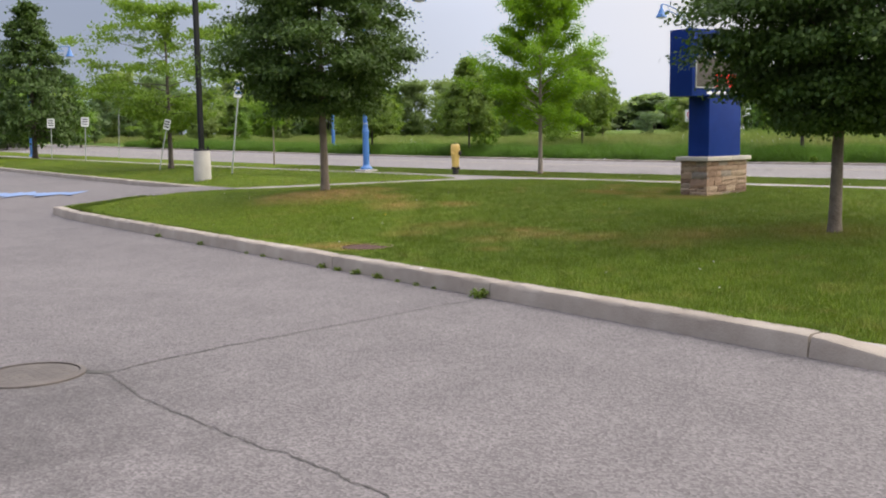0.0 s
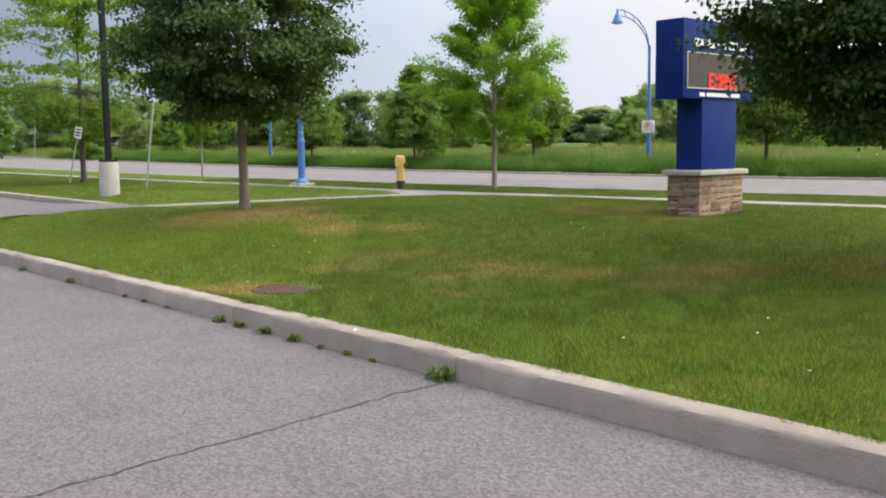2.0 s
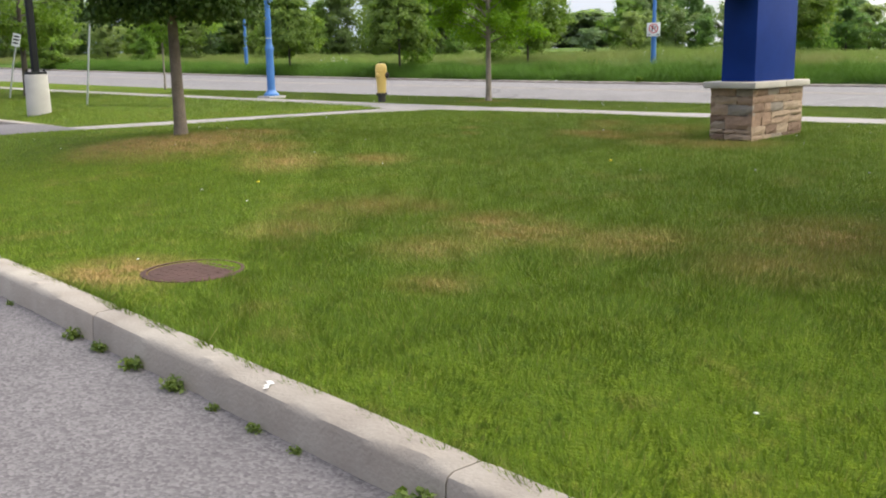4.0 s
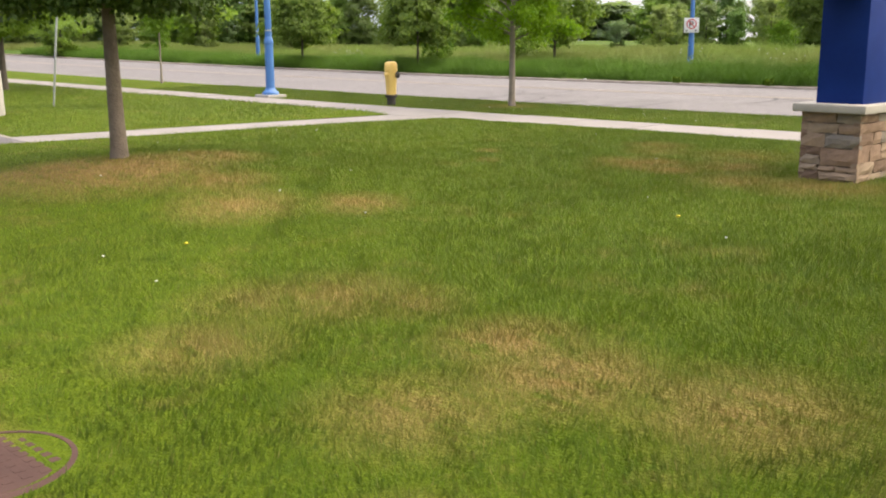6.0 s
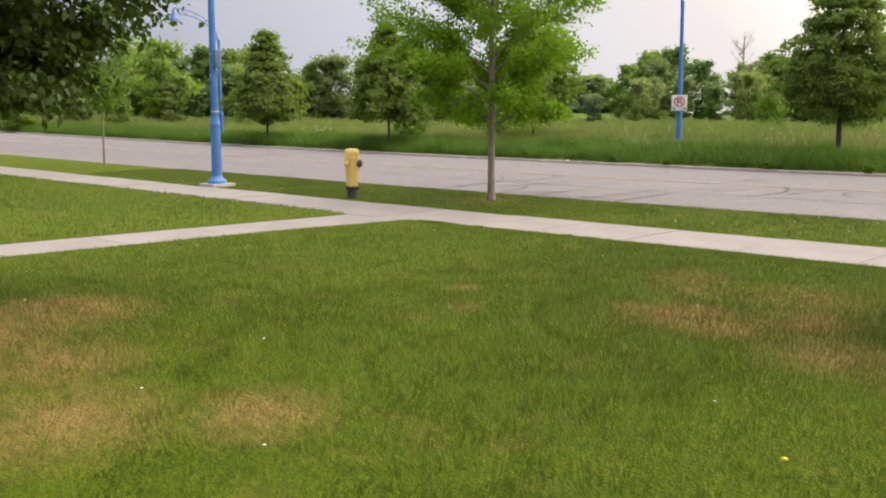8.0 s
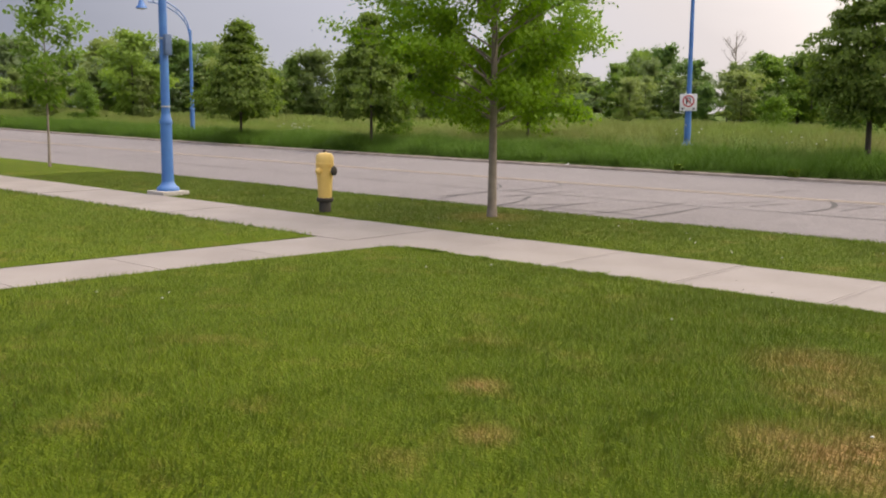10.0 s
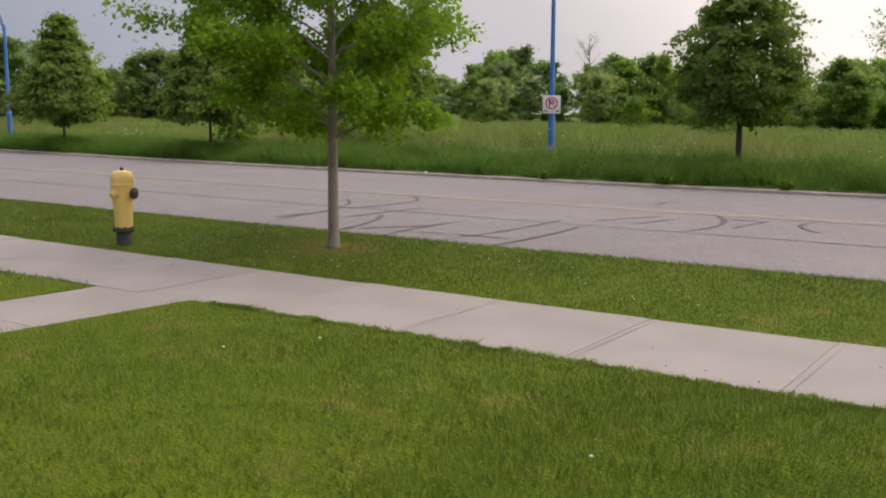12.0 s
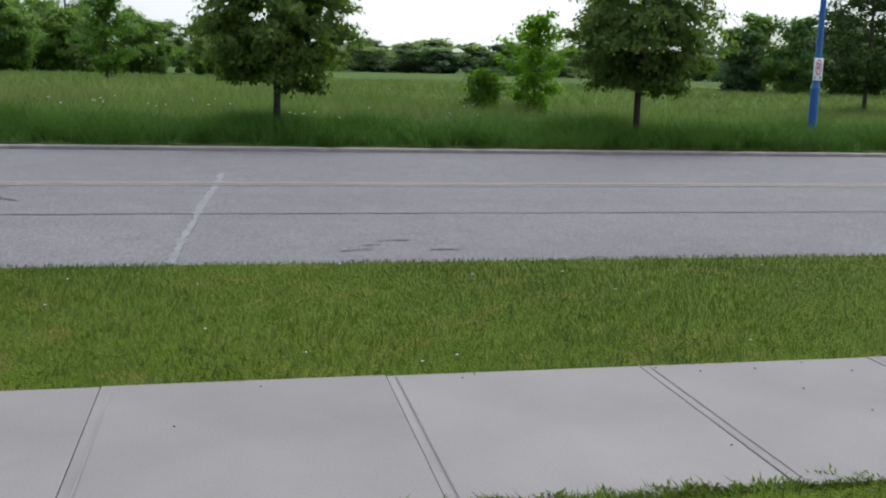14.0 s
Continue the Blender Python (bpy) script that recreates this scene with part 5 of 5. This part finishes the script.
street_lamp(-48.4, 36.5, float(meadow_z(-48.4, 36.5)) - 0.03, -1.0, "blue street lamp in tall grass across the street", pad=False)
street_lamp(3.0, 36.6, 0.05, -1.0, "blue street lamp in tall grass carrying a sign", pad=False)
p_sign(2.95, 36.48, 1.77, 35)
street_lamp(-54.9, 20.3, -0.12 + float(rise(-54.9)), 1.0, "blue street lamp beside the sidewalk", pad=False)


def lot_lamp(x, y, z):
    t = thing("lamp_post", x, y, z, "black lamp post on a round concrete base", "lamp post")
    bm = bmesh.new()
    lathe(bm, [(0.22, -0.2), (0.205, 0.54), (0.195, 0.57), (0.18, 0.57)], 28)
    part("base", bm, M_BASE, t, "pale concrete cylinder base")
    bm = bmesh.new()
    box(bm, 0, 0, 0.595, 0.30, 0.30, 0.05, 0.01)
    for sx in (-1, 1):
        for sy in (-1, 1):
            lathe(bm, [(0.018, 0.61), (0.018, 0.66), (0.01, 0.665)], 6, sx * 0.115, sy * 0.115)
    part("base_plate", bm, M_BLACK, t)
    bm = bmesh.new()
    box(bm, 0, 0, 4.2, 0.115, 0.115, 7.2, 0.012)
    part("post", bm, M_BLACK, t)
    bm = bmesh.new()
    box(bm, 0, 0.35, 7.85, 0.30, 0.6, 0.12, 0.02)
    part("luminaire", bm, M_BLACK, t)
    return t


lot_lamp(-21.0, 12.26, 0.26)


def post_sign(x, y, z, h, lean, turn, w, sh, label, mark=None, group="sign posts"):
    t = thing("sign_post", x, y, z, label, "sign", group, turn)
    bm = bmesh.new()
    tube(bm, [(0, 0, -0.2), (lean * h * 0.5, 0, h * 0.5), (lean * h, 0, h)], 0.022, 6)
    part("post", bm, M_STEEL, t, "thin galvanised post")
    if w:
        bm = bmesh.new()
        m = Matrix.Translation((lean * (h - sh / 2), -0.03, h - sh / 2)) @ Matrix.Rotation(math.atan(lean), 4, "Y")
        bmesh.ops.create_cube(bm, size=1, matrix=m @ Matrix.Diagonal((w, 0.008, sh, 1)))
        sheet_ob = part("sheet", bm, M_SIGNW, t)
        for i in range(3):
            bm = bmesh.new()
            bmesh.ops.create_cube(bm, size=1, matrix=m @ Matrix.Translation((0, -0.006, sh * (0.28 - 0.26 * i))) @ Matrix.Diagonal((w * 0.7, 0.004, sh * 0.12, 1)))
            part("bar", bm, M_SIGNK if mark is None else mark, sheet_ob)
    return t


post_sign(-22.4, 13.9, 0.1, 2.62, 0.13, 50, 0.24, 0.48, "white and blue accessible parking sign on a leaning post", M_SIGNB)
post_sign(-29.42, 15.26, 0.2, 1.6, 0.26, 40, 0.22, 0.34, "small white notice on a thin leaning post")
post_sign(-43.0, 18.4, 0.0 + float(rise(-43.0)), 2.0, 0.04, 50, 0.34, 0.42, "small white notice on a thin post")
post_sign(-44.2, 17.3, 0.0 + float(rise(-44.2)), 1.95, 0.04, 50, 0.34, 0.42, "small white notice on a thin post")
post_sign(-46.3, 21.5, 0.0 + float(rise(-46.3)), 2.4, 0.05, 50, 0.0, 0.3, "bare thin sign post beside the sidewalk")


# ---- the display sign on its stone pedestal ----
def display_sign():
    t = thing("display_sign", -8.11, 15.33, -0.005, "navy blue display sign on a stone pedestal in the lawn", "sign", turn=-4.0)
    PX, PY, PH = 0.56, 1.17, 0.62
    bm = bmesh.new()
    box(bm, 0, 0, PH / 2 - 0.1, PX - 0.07, PY - 0.07, PH + 0.2)
    ped = part("pedestal", bm, M_MORTAR, t, "pedestal of split ledge stones")
    g = random.Random(9)

    def split(u0, u1, z0, z1):
        """Break a face into uneven ledge stones."""
        w, h = u1 - u0, z1 - z0
        if h > 0.19 or (h > 0.13 and g.random() < 0.45):
            c = z0 + h * g.uniform(0.36, 0.64)
            return split(u0, u1, z0, c) + split(u0, u1, c, z1)
        if w > 0.52 or (w > 0.34 and g.random() < 0.35):
            c = u0 + w * g.uniform(0.34, 0.66)
            return split(u0, c, z0, z1) + split(c, u1, z0, z1)
        return [(u0, u1, z0, z1)]

    for face in range(4):
        ln = PX if face % 2 == 0 else PY
        half = (PY if face % 2 == 0 else PX) / 2
        for u0, u1, z0, z1 in split(-ln / 2, ln / 2, 0.0, PH - 0.004):
            # a split face: proud in the middle, ragged at the rim
            w, h, out = u1 - u0 - 0.006, z1 - z0 - 0.006, g.uniform(0.0, 0.014)
            bm = bmesh.new()
            nx, nz = 4, 3
            grid = []
            for a in range(nx + 1):
                col = []
                for b in range(nz + 1):
                    rim = a in (0, nx) or b in (0, nz)
                    col.append(bm.verts.new((w * (a / nx - 0.5) + g.uniform(-0.006, 0.006), (0.004 if rim else -out) + g.uniform(-0.005, 0.005), h * (b / nz - 0.5) + g.uniform(-0.005, 0.005))))
                grid.append(col)
            for a in range(nx):
                for b in range(nz):
                    bm.faces.new((grid[a][b], grid[a + 1][b], grid[a + 1][b + 1], grid[a][b + 1]))
            rim = [grid[a][0] for a in range(nx + 1)] + [grid[nx][b] for b in range(1, nz + 1)] + [grid[a][nz] for a in range(nx - 1, -1, -1)] + [grid[0][b] for b in range(nz - 1, 0, -1)]
            back = [bm.verts.new((q.co.x, 0.06, q.co.z)) for q in rim]
            for a in range(len(rim)):
                b = (a + 1) % len(rim)
                bm.faces.new((rim[b], rim[a], back[a], back[b]))
            ob = part("stone", bm, M_STONE, ped, smooth=False)
            ob.matrix_basis = Matrix.Rotation(face * math.pi / 2, 4, "Z") @ Matrix.Translation(((u0 + u1) / 2, -half, (z0 + z1) / 2))
    bm = bmesh.new()
    box(bm, 0, -0.30, PH + 0.035, PX + 0.13, 0.71, 0.075, 0.014)
    box(bm, 0, 0.345, PH + 0.035, PX + 0.13, 0.57, 0.075, 0.014)
    part("cap", bm, M_CAP, t, "pale limestone cap")
    bm = bmesh.new()
    box(bm, 0, 0, 1.20, 0.44, 0.92, 1.14, 0.006)
    part("column", bm, M_NAVY, t)
    bm = bmesh.new()
    box(bm, 0, 0, 2.30, 0.48, 1.96, 1.13, 0.008)
    cab = part("cabinet", bm, M_NAVY, t)
    for s in (-1, 1):
        bm = bmesh.new()
        fx = s * 0.243
        for cy, cz, sy, sz in ((0, 1.88, 1.80, 0.022), (0, 2.39, 1.80, 0.018), (-0.888, 2.135, 0.018, 0.53), (0.888, 2.135, 0.018, 0.53)):
            box(bm, fx, cy, cz, 0.03, sy, sz, 0.004)
        part("bezel", bm, M_STEEL, cab, "thin silver bezel")
        bm = bmesh.new()
        box(bm, fx - s * 0.001, 0, 2.135, 0.012, 1.76, 0.50)
        scr = part("screen", bm, M_SCREEN, cab, "dark display")
        bm = bmesh.new()
        for i in range(13):
            box(bm, fx + s * 0.0075, 0, 1.91 + 0.0375 * i, 0.008, 1.74, 0.008)
        part("louvre", bm, M_SIGNK, cab, "fine dark louvres")
    return t, cab


sign, cabinet = display_sign()
LETTERS = {"E": ("11111", "10000", "10000", "11110", "10000", "10000", "11111"), "X": ("10001", "10001", "01010", "00100", "01010", "10001", "10001"),
           "A": ("01110", "10001", "10001", "11111", "10001", "10001", "10001"), "M": ("10001", "11011", "10101", "10101", "10001", "10001", "10001"),
           "S": ("01111", "10000", "10000", "01110", "00001", "00001", "11110")}
for li, ch in enumerate("EXAMS"):
    bm = bmesh.new()
    for r, line in enumerate(LETTERS[ch]):
        for c, bit in enumerate(line):
            if bit == "1":
                box(bm, 0.256, -0.33 + 0.152 * li + 0.0245 * c, 2.09 - 0.031 * r, 0.008, 0.0235, 0.029)
    part("led_letter", bm, M_LED, cabinet, "red lit letter", smooth=False)
for i, (yy, w) in enumerate(((-0.50, 0.13), (-0.09, 0.59), (0.38, 0.25))):
    bm = bmesh.new()
    box(bm, 0.243, yy, 1.795, 0.006, w, 0.055)
    part("bar", bm, M_SIGNW, cabinet, "white lettering bar", smooth=False)
for i in range(5):
    bm = bmesh.new()
    box(bm, 0.243, -0.6 + 0.3 * i, 2.53, 0.006, 0.22, 0.12)
    part("bar", bm, M_SIGNW, cabinet, "white lettering bar", smooth=False)


# ---- weeds and flowers ----
def weed(x, y, z, s, seed):
    root = thing("weed", x, y, z, "small green weed growing at the foot of the kerb", "weed", "weeds along the kerb")
    g = np.random.default_rng(seed)
    n = 120
    a, e, r = g.uniform(0, 6.28, n), g.uniform(0.1, 1.2, n), g.uniform(0.25, 1, n) * s
    c = np.column_stack([np.cos(a) * np.cos(e) * r, np.sin(a) * np.cos(e) * r * 0.6, np.sin(e) * r * 0.75])
    me = leaf_cloud("leaves", c, 0.30 * s, 0, seed, 0.1, c / s)
    link_mesh("leaves", me, L_WEED, root)


for i, (x, s) in enumerate(((-4.62, 0.13), (-6.24, 0.09), (-6.65, 0.085), (-7.03, 0.07), (-7.34, 0.08), (-5.58, 0.05), (-5.9, 0.045), (-5.3, 0.04), (-8.76, 0.05), (-9.2, 0.045), (-10.6, 0.08), (-12.1, 0.08), (-8.3, 0.04))):
    weed(x, float(kerb_y(x)) - 0.03, float(lot_z(x)), s, 100 + i)


for i, x in enumerate((-21.9, -18.65, -15.9)):
    root = thing("weed", x, 34.56, -0.06, "dark leafy weed hanging over the street kerb", "weed", "weeds along the street kerb")
    gg = np.random.default_rng(300 + i)
    a, r = gg.uniform(0, 6.28, 240), np.sqrt(gg.random(240)) * 0.15
    c = np.column_stack([np.cos(a) * r, np.sin(a) * r * 0.45 - 0.03, gg.uniform(-0.02, 0.18, 240) * (1.1 - r)])
    link_mesh("leaves", leaf_cloud("leaves", c, 0.08, 0, 300 + i, 0.4, c), L_LOCUST, root)


def dots(name, pts, zf, h, r, material, label, seed):
    """Small flower heads on thin stalks."""
    g = np.random.default_rng(seed)
    vs, fs = [], []
    for x, y in pts:
        z = float(zf(x, y)) + h * g.uniform(0.7, 1.2)
        b = len(vs)
        k = 6
        vs += [(x + r * math.cos(i), y + r * math.sin(i), z) for i in (2 * math.pi * j / k for j in range(k))]
        vs += [(x, y, z + r * 0.5), (x, y, z - r * 0.4)]
        fs += [(b + j, b + (j + 1) % k, b + k) for j in range(k)] + [(b + (j + 1) % k, b + j, b + k + 1) for j in range(k)]
    ob = link_mesh(name, fast_mesh(name, np.array(vs), np.array(fs)), material)
    return tagged(ob, label, "litter" if "litter" in name else "flower", kind="stuff")


p = keep_lawn(scatter(-16, 4, 6.2, 18, 60, 31))
q = scatter(-24, 2, 19.9, 22.6, 60, 32)
dots("clover_flowers", np.concatenate([p, q]), lambda x, y: lawn_z(x, y) if y < 18.2 else verge_z(x, y), 0.05, 0.011, M_FLOWER, "tiny white clover flowers scattered in the grass", 33)
dots("dandelion", np.array([(-8.12, 12.2), (-10.14, 9.38)]), lawn_z, 0.055, 0.02, M_DANDEL, "small yellow dandelion heads in the lawn", 34)
g = np.random.default_rng(35)
cl = np.concatenate([g.normal((cx, cy), (0.5, 0.3), (k, 2)) for cx, cy, k in ((-12.0, 37.5, 8), (-9.2, 35.6, 7), (-24.0, 38.5, 6), (-14.0, 38.2, 8), (-42.0, 37.6, 24), (-6.0, 37.2, 5), (-20.5, 38.0, 8))])
dots("meadow_flowers", cl, meadow_z, 0.6, 0.03, M_FLOWER, "white flower heads in the tall meadow grass", 36)

bm = bmesh.new()
box(bm, 0, 0, 0.012, 0.10, 0.06, 0.03, 0.008, 0.4)
for vtx in bm.verts:
    vtx.co.z += 0.02 * math.sin(40 * vtx.co.x)
scrap = part("scrap", bm, M_SIGNW)
scrap.matrix_basis = pose(-25.6, 34.52, -0.085 + float(rise(-25.6)), 0, 0, 20)
tagged(scrap, "crumpled white paper scrap on the street kerb", "litter")

# bits of dry leaf and soil lying on the sidewalk
g = np.random.default_rng(41)
bits = np.column_stack([g.uniform(-22, 2, 90), np.where(g.random(90) < 0.7, 19.73 - np.abs(g.normal(0, 0.09, 90)), g.uniform(18.2, 19.7, 90))])
dots("leaf_litter", bits, lambda x, y: -0.043 + float(rise(x)), 0.002, 0.007, M_HYDB, "tiny dark bits of leaf and soil on the sidewalk", 42)
